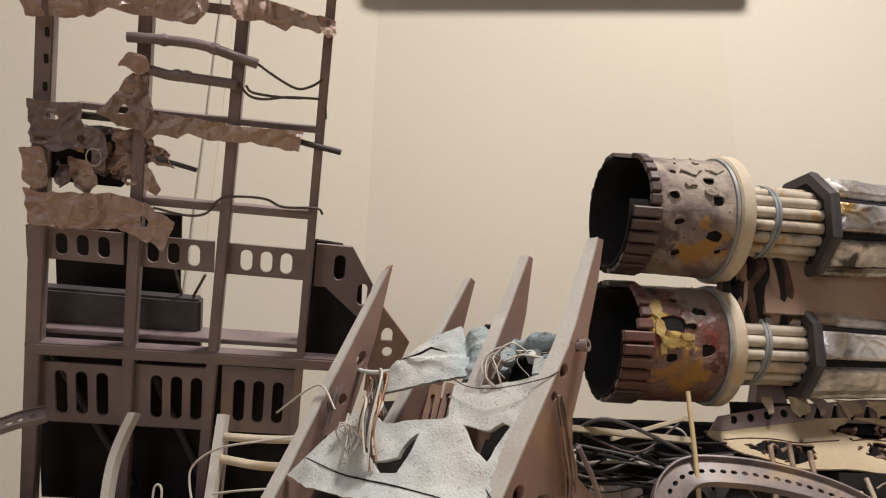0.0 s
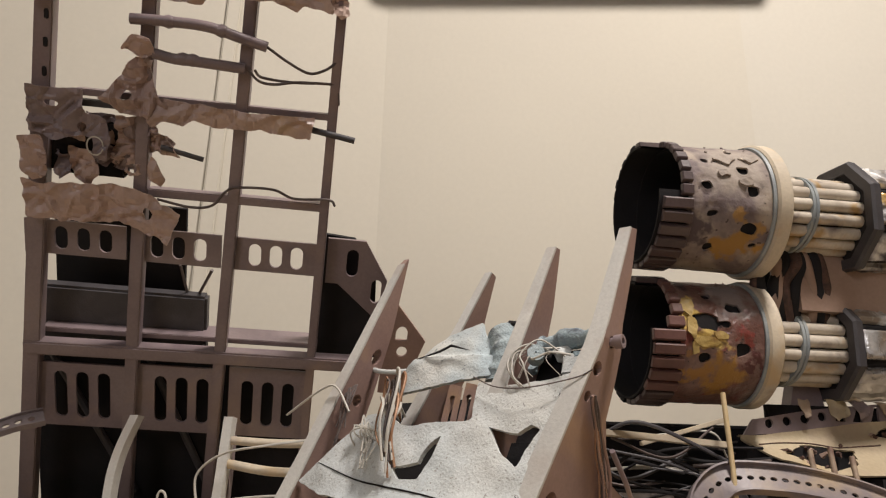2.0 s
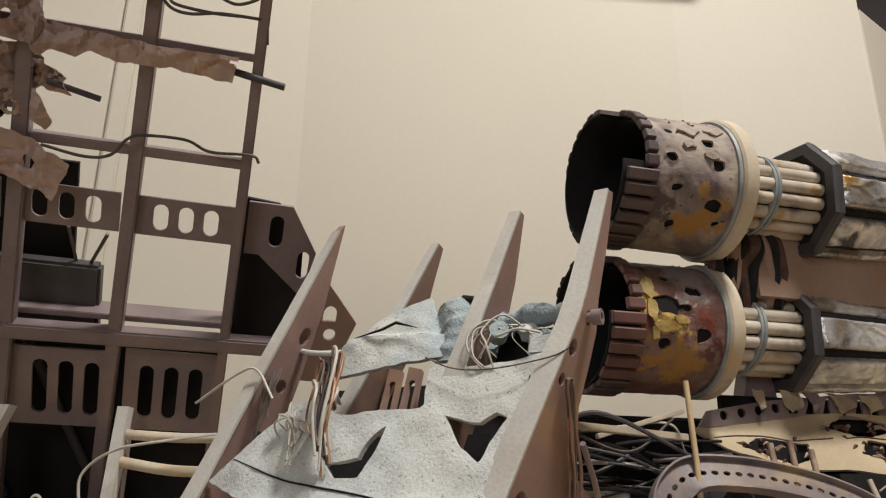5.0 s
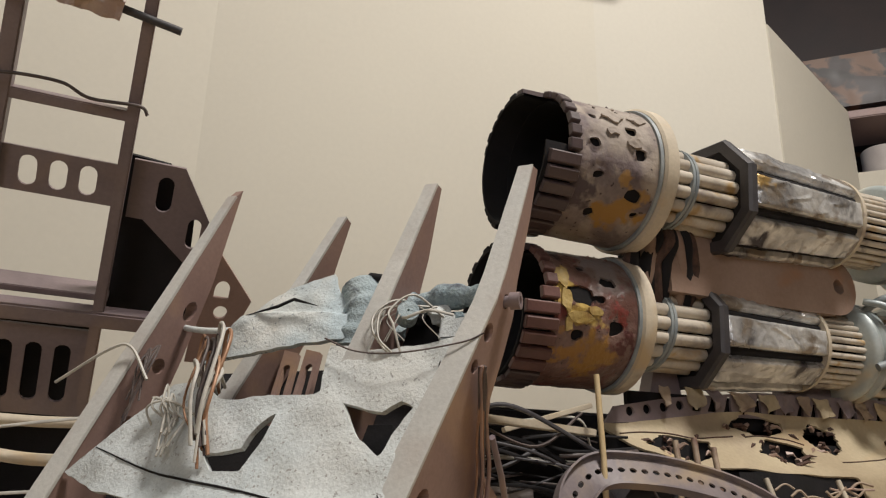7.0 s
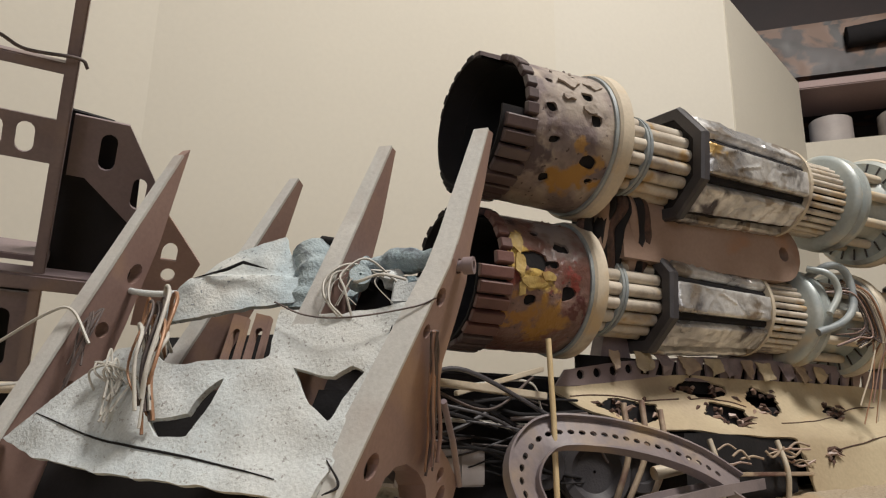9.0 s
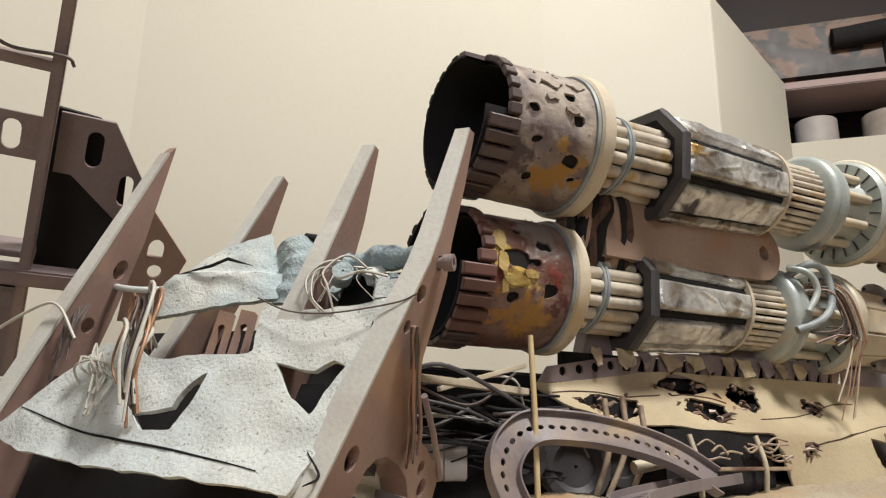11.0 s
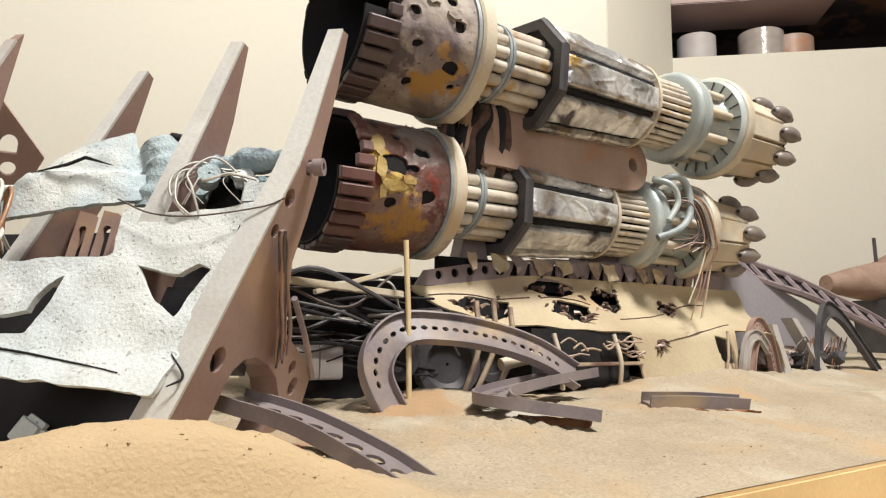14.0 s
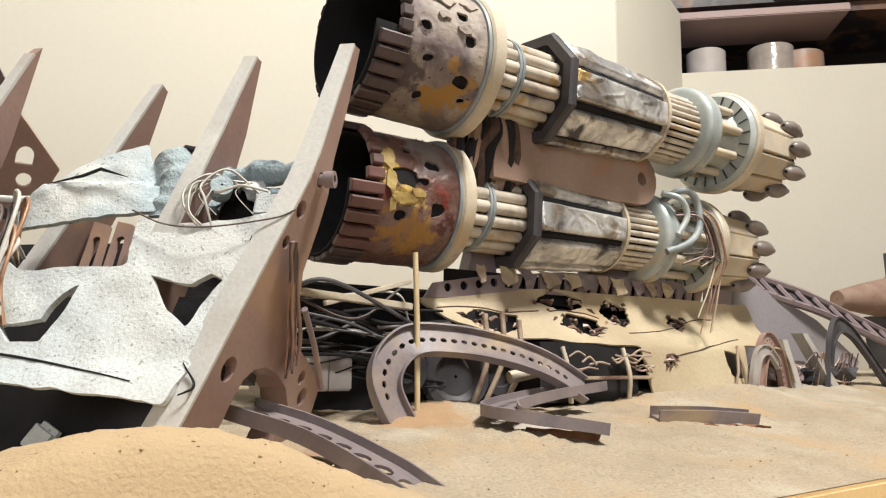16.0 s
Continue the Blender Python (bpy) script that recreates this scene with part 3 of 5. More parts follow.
        grid = [[(bm.verts.new(place(c0 + 0.007 + (c1 - c0 - 0.007) * i / nx, -1 + 2 * j / nw, 0)), bm.verts.new(place(c0 + 0.007 + (c1 - c0 - 0.007) * i / nx, -1 + 2 * j / nw, 0.004))) for j in range(nw + 1)] for i in range(nx + 1)]
        for i in range(nx):
            for j in range(nw):
                q = (grid[i][j], grid[i + 1][j], grid[i + 1][j + 1], grid[i][j + 1])
                bm.faces.new([v[0] for v in q])
                bm.faces.new([v[1] for v in reversed(q)])
        rim = [grid[i][0] for i in range(nx + 1)] + [grid[nx][j] for j in range(1, nw + 1)] + [grid[i][nw] for i in range(nx - 1, -1, -1)] + [grid[0][j] for j in range(nw - 1, 0, -1)]
        for a, b in zip(rim, rim[1:] + rim[:1]):
            bm.faces.new((a[0], a[1], b[1], b[0]))
        part("cowl_plate", bm, STEEL, e, "scuffed dented metal cowl plate", 28, turn @ Matrix.Rotation(k * math.pi / 4, 4, "X"))
    part("cowl_hoop", revolve([(c1 - 0.001, 0.025), (c1 - 0.001, rc1 * 0.985), (c1 + 0.002, rc1 * 0.985), (c1 + 0.002, 0.025)], 48), CREAM, e, "thin pale hoop", 40)
    q0 = spec["ring2"]
    rods(c1 + 0.001, q0 + 0.003, 30, 0.0268, 0.0022, "thin cream rod")
    r2 = spec["ring2_r"]
    part("flange", revolve([(q0, 0.02), (q0, r2 - 0.004), (q0 + 0.0015, r2 - 0.0010), (q0 + 0.004, r2 + 0.0004), (q0 + 0.0065, r2 - 0.0002), (q0 + 0.0078, r2 - 0.0024), (q0 + 0.0095, r2 - 0.0024), (q0 + 0.0115, r2 + 0.0006), (q0 + 0.015, r2 + 0.0008), (q0 + 0.0175, r2 - 0.0012), (q0 + 0.018, r2 - 0.005), (q0 + 0.018, 0.02)], 56), PALEBLUE, e, "pale blue-grey stepped flange", 35)
    h0, h1 = q0 + 0.018, spec["disc"]
    part("hub", revolve([(h0 - 0.001, 0.001), (h0 - 0.001, 0.024), (h1 - 0.006, 0.026), (h1, 0.03), (h1, 0.001)], 40), PALEBLUE, e, smooth=40)
    for k in range(9):
        a = 2 * math.pi * k / 9 + 0.3
        part("hub_pipe", tube([(h0 - 0.002, 0.03 * math.cos(a), 0.03 * math.sin(a)), (h1 + 0.001, 0.03 * math.cos(a), 0.03 * math.sin(a))], 0.0036, 10), CREAM, e, "short cream pipe", 50)
    rd = spec["disc_r"]
    flat = part("disc", revolve([(h1 - 0.001, 0.001), (h1 - 0.001, rd - 0.004), (h1 + 0.002, rd - 0.001), (h1 + 0.007, rd - 0.001), (h1 + 0.007, 0.001)], 56), PALEBLUE, e, "pale grey end disc", 35)
    for k in range(22):
        a = 2 * math.pi * k / 22
        fin = box(h1 - 0.0022, h1 - 0.0005, rd * 0.70, rd * 0.90, -0.0005, 0.0005)
        part("fin", fin, DARKGREY, flat, m=Matrix.Rotation(a, 4, "X"))
    part("end_ring", revolve([(h1 + 0.004, rd - 0.006), (h1 + 0.004, rd - 0.0005), (h1 + 0.006, rd + 0.001), (h1 + 0.013, rd + 0.0005), (h1 + 0.015, rd - 0.002), (h1 + 0.015, rd - 0.006)], 56), CREAM, e, "yellowed cream end ring", 35)
    # cage of staves with a bulb at the end of each
    g0, g1 = h1 + 0.010, spec["tail"]
    part("cage", revolve([(g0, rd - 0.013), (g1 - 0.004, rd - 0.016), (g1 - 0.004, 0.001), (g0, 0.001)], 30), DARK, e, smooth=40)
    for k in range(10):
        a = 2 * math.pi * (k + 0.5) / 10
        turn_k = Matrix.Rotation(a, 4, "X")
        bm = box(g0, g1 - 0.010, -0.0098, 0.0098, rd - 0.015, rd - 0.0085)
        for v in bm.verts:
            if v.co.x > g0 + 0.01:
                v.co.z -= 0.003
                v.co.y *= 0.92
        bmesh.ops.bevel(bm, geom=list(bm.edges), offset=0.0006, segments=1, affect="EDGES")
        part("stave", bm, CREAM, e, m=turn_k)
        prof = [(0.0, 0.0010), (0.0002, 0.0028), (0.005, 0.0056), (0.012, 0.0073), (0.020, 0.0071), (0.027, 0.0052), (0.031, 0.0030), (0.035, 0.0026), (0.0365, 0.0005)]
        bm = revolve(prof, 16, closed=False)
        for f in ([v for v in bm.verts if abs(v.co.x) < 1e-6], [v for v in bm.verts if v.co.x > 0.0364]):
            bm.faces.new(sorted(f, key=lambda v: math.atan2(v.co.z, v.co.y)))
        bulb = part("bulb", bm, BULB, e, "grey-brown bulb-shaped tip", 60, turn_k @ Matrix.Translation((g1 - 0.024, 0, rd - 0.0075)) @ Matrix.Rotation(radians(6), 4, "Y"))
        part("bore", tube([(-0.0005, 0, 0), (0.002, 0, 0)], 0.0016, 8), DARK, bulb)
    return e


AXIS1 = frame_of((0.19, 0.5404, 0.2519), (1, 0.18, 0), (0, 0, 1))
AXIS2 = frame_of((0.19, 0.5704, 0.1622), (1, 0.18, 0), (0, 0, 1))
ONE = dict(nozzle=(-0.069, 0.014, 0.0425, 0.0445), lip=0.0195, mat=NOZZLE, teeth=30, red=False, seed=1.0, turn=6.0,
           torn=[(114, 188, 0.0135), (188, 197, 0.004)], ring_r=0.048,
           holes=[(-0.037, 180, 0.0038), (-0.010, 163, 0.0048), (-0.0055, 182, 0.0046), (-0.033, 205, 0.0040), (-0.0065, 216, 0.0052), (-0.030, 237, 0.0042), (-0.001, 232, 0.0028), (-0.034, 150, 0.0030), (-0.012, 132, 0.003)],
           cowl=(0.085, 0.196, 0.0415, 0.0352), ring2=0.243, ring2_r=0.0378, disc=0.296, disc_r=0.0445, tail=0.390)
TWO = dict(nozzle=(-0.0735, 0.011, 0.0425, 0.0425), lip=0.0195, mat=RUSTY, teeth=30, red=True, seed=50.0, turn=4.0,
           torn=[(120, 172, 0.014), (172, 182, 0.0095)], ring_r=0.045,
           holes=[(-0.034, 171, 0.0092), (-0.0145, 156, 0.0058), (-0.0375, 204, 0.0042), (-0.0105, 197, 0.0054), (-0.030, 142, 0.0036), (-0.022, 173, 0.0034)],
           cowl=(0.075, 0.176, 0.0395, 0.0338), ring2=0.218, ring2_r=0.0378, disc=0.283, disc_r=0.0425, tail=0.370)
upper = engine("engine_upper", "burnt grey and ochre rocket engine resting on the lower one", AXIS1, ONE)
lower = engine("engine_lower", "rust-red and yellow rocket engine on the wreck's deck", AXIS2, TWO)


def flakes(parent, spots, r, mat, label, seed):
    """Thin curled scabs of paint or crust lying on a drum; spots are (x, angle, half length, half width)."""
    for k, (x0, deg, a, b) in enumerate(spots):
        loop = ragged([(x0 + a * math.cos(q * 0.7) * (0.8 + 0.2 * math.sin(5 * q + k)), b * math.sin(q * 0.7) * (0.8 + 0.2 * math.cos(3 * q + k))) for q in range(9)], 0.0016, 0.002, seed + k)

        def place(x, w, depth, deg=deg, k=k):
            rr = r + 0.0009 + 0.9 * abs(crumple(x, w, seed + k, 150, 0.0014)) - depth
            q = radians(deg) + w / r
            return Vector((x, rr * math.cos(q), rr * math.sin(q)))

        part("flake", sheet(loop, [], 0.0011, place, 0.0012), mat, parent, label, 40)


flakes(lower, [(-0.0475, 158, 0.006, 0.009), (-0.046, 178, 0.004, 0.009), (-0.0365, 190, 0.010, 0.0045), (-0.027, 184, 0.006, 0.004), (-0.044, 196, 0.004, 0.006)], 0.0425, OCHREFLAKE, "peeling scab of yellow paint", 31.0)
flakes(upper, [(-0.020, 150, 0.010, 0.006), (-0.003, 148, 0.008, 0.005), (-0.010, 175, 0.006, 0.004), (-0.024, 168, 0.006, 0.003)], 0.0437, NOZZLE, "crumbling burnt crust", 61.0)

# bracket between the engines
bracket = thing("engine_bracket", "warm brown bracket with a pierced round lobe between both engines", "bracket", SHIP)
lobe = [(0.33, 0.183), (0.33, 0.224)] + [(0.474, 0.225)] + [(0.482 + 0.020 * math.sin(radians(a)), 0.204 + 0.021 * math.cos(radians(a))) for a in range(0, 181, 20)] + [(0.445, 0.182)]
part("plate", plate(lobe, [ragged(disc(0.484, 0.204, 0.0055, 10), 0.002, 0.002, 5)], 0.03, lambda x, y, z: Vector((x, 0.500 + y, z))), WARMBROWN, bracket)
part("backing", box(0.32, 0.48, 0.531, 0.545, 0.18, 0.23, 0.003), DARK, bracket)
for k in range(9):
    u = 0.298 + 0.006 * k
    part("charred_pipe", tube(bend([(u, 0.515, 0.238), (u + random.uniform(-0.004, 0.008), 0.500, 0.218), (u + random.uniform(-0.004, 0.008), 0.503, 0.200), (u + random.uniform(0, 0.012), 0.515, 0.175)]), random.uniform(0.004, 0.0075), 9, taper=lambda t: 1 + 0.2 * math.sin(9 * t)), (CHAR, DARK, WARMBROWN, DARK)[k % 4], bracket, "charred bent pipe", 60)
for k, (u0, u1, z0) in enumerate(((0.33, 0.345, 0.115), (0.45, 0.52, 0.115))):
    part("foot", plate([(u0, z0 - 0.012), (u1 + 0.02, z0 - 0.012), (u1 + 0.012, z0 + 0.03), (u0 + 0.01, z0 + 0.024)], [], 0.012, lambda x, y, z: Vector((x, 0.535 + y, z))), GREYBROWN, bracket)


# ---- deck under the engines ----
deck = thing("wreck_deck", "torn sand-yellow hull deck half buried in sand under the engines", "wreck hull", SHIP)


def deck_place(u, w, depth):
    """u along the wreck, w from the top edge (0) down the flank (1)."""
    top = 0.099 + 0.013 * step((u - 0.28) / 0.13)
    if w <= 1:
        z, v = top - (top - 0.071 - 0.010 * step((0.36 - u) / 0.08)) * w, 0.527 - 0.034 * w * w
    else:
        z, v = 0.071 - 0.050 * (w - 1) * 2, 0.493 - 0.012 * (w - 1) * 2
    fall = step((u - 0.655) / 0.07)
    z -= 0.055 * fall ** 1.5
    v += 0.012 * fall
    z += 0.0012 * noise.noise(Vector((u * 40, w * 4, 2.0))) + 0.0015 * noise.noise(Vector((u * 12, w * 2, 7.0)))
    return Vector((u, v + depth * 0.8, z - depth * 0.6))


def deck_sheet(outline, holes):
    k = 0.045
    return sheet([(u, w * k) for u, w in outline], [[(u, w * k) for u, w in h] for h in holes], 0.0022, lambda x, z, d: deck_place(x, z / k, d), 0.0016)


def tear(u, w, a, b, seed):
    return ragged([(u - a, w), (u - a * 0.3, w - b), (u + a, w - b * 0.4), (u + a * 0.8, w + b * 0.5), (u, w + b)], 0.004, 0.005, seed)


deck_out = [(0.288, 0.02), (0.40, 0.0), (0.56, 0.0), (0.665, 0.0), (0.705, 0.5), (0.71, 1.0), (0.66, 1.0), (0.606, 0.98), (0.600, 1.30), (0.50, 1.45), (0.472, 1.45), (0.468, 1.02), (0.43, 1.0), (0.395, 0.98), (0.375, 0.93), (0.34, 0.95), (0.305, 0.80)]
tears = [(0.340, 0.60, 0.027, 0.27), (0.415, 0.22, 0.027, 0.20), (0.425, 0.66, 0.021, 0.23), (0.472, 0.40, 0.018, 0.30), (0.543, 0.52, 0.011, 0.16), (0.50, 1.12, 0.004, 0.06)]
part("skin", deck_sheet(deck_out, [tear(u, w, a, b, 9.0 + i) for i, (u, w, a, b) in enumerate(tears)] + [ragged([(0.572, 1.02), (0.594, 1.06), (0.594, 1.26), (0.577, 1.24)], 0.002, 0.004, 77.0)]), DECK, deck, "sand-yellow skin with charred tears", 60)
for i, (u, w, a, b) in enumerate(tears):
    for k in range(12):
        p = deck_place(u + random.uniform(-a, a), w + random.uniform(-b, b) * 0.9, 0.002)
        q = p + Vector((random.uniform(-0.008, 0.012), -0.002 - 0.004 * random.random(), random.uniform(-0.004, 0.003)))
        part("torn_flap", tube([p, (p + q) / 2 + Vector((0, -0.001, 0.0015)), q], 0.0019, 5, taper=lambda t: 1.1 - t), (CHAR, WARMBROWN, CHAR)[k % 3], deck, "charred torn flap")
for pts in ([(0.30, 0.35), (0.33, 0.30), (0.36, 0.42), (0.39, 0.40)], [(0.40, 0.42), (0.42, 0.40), (0.45, 0.52)], [(0.47, 0.80), (0.52, 0.68), (0.57, 0.45), (0.60, 0.40)], [(0.50, 1.10), (0.56, 0.98), (0.61, 0.85)]):
    part("scratch", tube([deck_place(p.x, p.z, -0.0002) for p in bend([(u, 0, w) for u, w in pts], 8)], 0.0005, 5), CHAR, deck, "dark scored line")
for u, lean_u in ((0.579, 0.006), (0.588, -0.004)):
    part("strut", tube([(u - lean_u, 0.484, 0.03), (u, 0.483, 0.05), (u + lean_u, 0.487, 0.072)], 0.0012, 7), TORNTAN, deck, "pale strut", 50)
# Two black blocks stand in for the shade inside the hull.
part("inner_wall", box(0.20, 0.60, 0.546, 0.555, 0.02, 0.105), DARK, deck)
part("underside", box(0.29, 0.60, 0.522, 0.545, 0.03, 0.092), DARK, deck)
part("rear_slab", box(0.16, 0.34, 0.556, 0.62, 0.088, 0.108, 0.001), DARKGREY, deck, "dark grey flat slab")
# perforated strip along the top edge
strip_holes = []
for k in range(23):
    u = 0.312 + 0.0135 * k
    strip_holes.append(disc(u, 0.1075 + 0.002 * k, 0.0032, 10) if k < 4 else ragged([(u - 0.0035, 0.1105), (u + 0.0035, 0.1105), (u + 0.0045, 0.1215), (u + 0.0015, 0.1215)], 0.0008, 0.003, 2.0 + k))
part("perforated_strip", plate([(0.292, 0.099), (0.40, 0.108), (0.64, 0.108), (0.64, 0.124), (0.55, 0.128), (0.42, 0.126), (0.345, 0.118), (0.30, 0.110)], strip_holes, 0.002, lambda x, y, z: Vector((x, 0.527 + y, z))), GREYBROWN, deck, "grey-brown strip with torn holes")
# Black strip imitating the shade behind the torn holes.
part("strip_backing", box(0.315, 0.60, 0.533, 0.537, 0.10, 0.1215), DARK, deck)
for k in range(11):
    u = 0.335 + 0.02 * k + random.uniform(-0.004, 0.004)
    w = random.uniform(0.006, 0.019)
    bm = sheet(ragged([(u, 0.125), (u + w, 0.125), (u + w * 1.1, 0.115 + random.uniform(-0.003, 0.004)), (u + w * 0.4, 0.111)], 0.002, 0.003, 40 + k), [], 0.0016, lambda x, z, d: Vector((x, 0.5245 + d - 0.6 * crumple(x, z, 3.0, 90, 0.006) - (0.124 - z) * 0.25, z)), 0.0006)
    part("peeled_flap", bm, (TORNTAN, DECK, GREYBROWN)[k % 3], deck, "peeled scrap of skin", 50)
# open compartments in the flank, filled with black boxes for their shade
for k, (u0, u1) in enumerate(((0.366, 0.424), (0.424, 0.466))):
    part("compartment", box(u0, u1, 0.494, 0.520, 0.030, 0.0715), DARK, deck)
for u, z0, z1, lean in ((0.384, 0.030, 0.068, -0.003), (0.445, 0.030, 0.068, -0.001), (0.312, 0.03, 0.088, 0.01), (0.325, 0.03, 0.09, 0.014), (0.340, 0.03, 0.085, 0.012)):
    part("strut", tube(bend([(u - lean, 0.486, z0), (u, 0.484, (z0 + z1) / 2), (u + lean * 0.3, 0.490, z1)]), 0.0018, 8), CREAM if z1 < 0.084 else TORNTAN, deck, "pale strut", 50)
part("sill", box(0.384, 0.472, 0.484, 0.489, 0.0455, 0.0480, 0.0006), TORNTAN, deck, "brown sill")
for k in range(16):
    u, z = random.uniform(0.390, 0.462), random.uniform(0.050, 0.064)
    part("debris", tube(bend([(u, 0.491, z), (u + random.uniform(0.003, 0.009), 0.489, z + random.uniform(-0.004, 0.004)), (u + random.uniform(0.008, 0.016), 0.486, z + random.uniform(-0.003, 0.003))]), random.uniform(0.0005, 0.0010), 6), TORNTAN if k % 3 else WARMBROWN, deck)
# wheels and pipes in the dark belly
for u, z, r in ((0.300, 0.048, 0.022), (0.262, 0.052, 0.014), (0.335, 0.050, 0.015)):
    part("wheel", revolve([(-0.006, r - 0.006), (-0.006, r - 0.001), (-0.004, r), (0.004, r), (0.006, r - 0.001), (0.006, r - 0.006), (0.002, r * 0.55), (0.002, 0.001), (-0.002, 0.001), (-0.002, r * 0.55)], 32), DARKGREY, deck, "dark toy wheel", 40, Matrix.Translation((u, 0.502, z)) @ Matrix.Rotation(radians(75), 4, "Z"))
part("pale_pipe", tube([(0.325, 0.478, 0.048), (0.365, 0.472, 0.056)], 0.004, 10), CREAM, deck, "pale broken pipe", 50)
for k in range(30):
    u0, z0 = random.uniform(0.175, 0.24), random.uniform(0.05, 0.098)
    v0 = random.uniform(0.485, 0.53)
    pts = [(u0, v0, z0), (u0 + random.uniform(0.015, 0.04), v0 - 0.008, z0 + random.uniform(-0.012, 0.010)), (u0 + random.uniform(0.05, 0.09), v0, z0 + random.uniform(-0.02, 0.012))]
    part("cable", tube(bend(pts), random.uniform(0.0005, 0.0014), 6), (DARK, DARKGREY, DARK, WIREDARK, DARK, DARK, DARKGREY, WIREDARK, DARK, WIREWHITE)[k % 10], deck, smooth=60)
part("crossbar", box(-0.05, 0.05, -0.003, 0.003, -0.002, 0.002, 0.0005), CREAM, deck, "pale wooden bar", m=Matrix.Translation((0.205, 0.485, 0.093)) @ Matrix.Rotation(radians(4), 4, "Y"))
part("crossbar", box(-0.03, 0.03, -0.002, 0.002, -0.0014, 0.0014, 0.0004), CREAM, deck, "pale wooden bar", m=Matrix.Translation((0.235, 0.50, 0.098)) @ Matrix.Rotation(radians(-16), 4, "Y"))
for u in (0.175, 0.20, 0.215):
    part("white_block", box(u, u + 0.016, 0.51, 0.53, 0.04, 0.06, 0.001), ROLLWHITE, deck, "white scrap block")

# ---- bamboo stick ----
foot = Vector((0.164, 0.503, 0.0))
foot.z = sand_z(foot.x, foot.y) - 0.004
stick = thing("skewer", "thin upright bamboo skewer propping the lower engine", "skewer", Matrix.Translation(foot))
part("shaft", tube([(0, 0, 0), (0.0008, 0.004, 0.05), (0.0005, 0.008, 0.0935)], 0.0016, 10), STICK, stick, smooth=50)


# ---- perforated channels in the sand ----
def channel(path, up, w, h, thick, hole_r, hole_gap, parent, mat, hole_from=0.0, hole_to=1.0, long_holes=1.0):
    """A U-section bar along a smooth path: web with holes across it, and a flange along each side. up: the web's normal."""
    pts = bend(path, 14)
    up = Vector(up).normalized()
    dist = [0.0]
    for a, b in zip(pts, pts[1:]):
        dist.append(dist[-1] + (b - a).length)

    def at(s):
        s = max(0, min(dist[-1] - 1e-7, s))
        i = max(k for k in range(len(pts) - 1) if dist[k] <= s)
        t = (s - dist[i]) / (dist[i + 1] - dist[i])
        d = (pts[min(i + 2, len(pts) - 1)] - pts[max(i - 1, 0)]).normalized()
        side = d.cross(up).normalized()
        return pts[i].lerp(pts[i + 1], t), side, side.cross(d).normalized()

    holes = []
    s = hole_from * dist[-1] + hole_gap
    while s < hole_to * dist[-1] - hole_gap:
        holes.append(disc(s, 0.0, hole_r, 10, long_holes))
        s += hole_gap

    def place(s, depth, q):
        p, side, n = at(s)
        return p + side * q + n * depth

    n = 60
    edge = [(dist[-1] * k / n, -w / 2) for k in range(n + 1)] + [(dist[-1] * (n - k) / n, w / 2) for k in range(n + 1)]
    bm = plate(edge, holes, thick, place)
    part("web", bm, mat, parent, smooth=40)
    for sign in (-1, 1):
        fl = [(dist[-1] * k / n, -h * 0.25) for k in range(n + 1)] + [(dist[-1] * (n - k) / n, h * 0.75) for k in range(n + 1)]
        q0 = sign * w / 2
        bm = plate(fl, [], thick, lambda s, y, q, q0=q0, sign=sign: place(s, q, q0 + sign * y))
        part("flange", bm, mat, parent, smooth=40)


arch = thing("perforated_arch", "bent purple-grey channel with punched holes arching out of the sand", "metal channel", SHIP)
channel([(0.238, 0.455, 0.012), (0.226, 0.466, 0.046), (0.243, 0.472, 0.067), (0.274, 0.468, 0.0690), (0.310, 0.463, 0.0635), (0.340, 0.458, 0.054), (0.366, 0.454, 0.040)], (0.1, -0.85, 0.5), 0.017, 0.006, 0.0012, 0.0021, 0.0068, arch, PURPLEGREY, 0.12, 0.95, 0.7)
vee = thing("bent_channel", "purple-grey channel bent to a hairpin lying on the sand", "metal channel", SHIP)
channel([(0.388, 0.466, 0.041), (0.335, 0.452, 0.038), (0.287, 0.434, 0.0345), (0.267, 0.415, 0.0325), (0.278, 0.396, 0.0290), (0.305, 0.383, 0.0245)], (0, 0.05, 1), 0.018, 0.006, 0.0012, 0.0016, 0.006, vee, PURPLEGREY, 0.35, 0.7, 1.8)
stub = thing("channel_stub", "short brown-grey channel stub half sunk in the sand", "metal channel", SHIP)
channel([(0.392, 0.420, 0.0245), (0.425, 0.408, 0.0240), (0.461, 0.398, 0.0215)], (0, -0.2, 1), 0.009, 0.009, 0.0014, 0.0001, 1.0, stub, PURPLEGREY)
part("rust_clump", sheet(ragged([(0.398, 0.001), (0.435, -0.003), (0.459, -0.004), (0.462, 0.006), (0.40, 0.009)], 0.002, 0.004, 3), [], 0.0018, lambda x, z, d: Vector((x, 0.408 - (x - 0.395) * 0.33 + d + crumple(x, z, 8, 90, 0.004), 0.0135 + z)), 0.004), RUST, stub, "rusty crumbling underside", 60)
part("rust_clump", sheet(ragged([(0.272, -0.003), (0.29, -0.004), (0.306, -0.003), (0.306, 0.006), (0.272, 0.007)], 0.002, 0.004, 13), [], 0.0018, lambda x, z, d: Vector((x, 0.396 - (x - 0.278) * 0.45 + d + crumple(x, z, 18, 90, 0.004), 0.019 + z)), 0.004), RUST, vee, "rusty crumbling underside", 60)
beam = thing("perforated_beam", "purple-grey perforated beam running from the rib into the sand", "metal channel", Matrix())
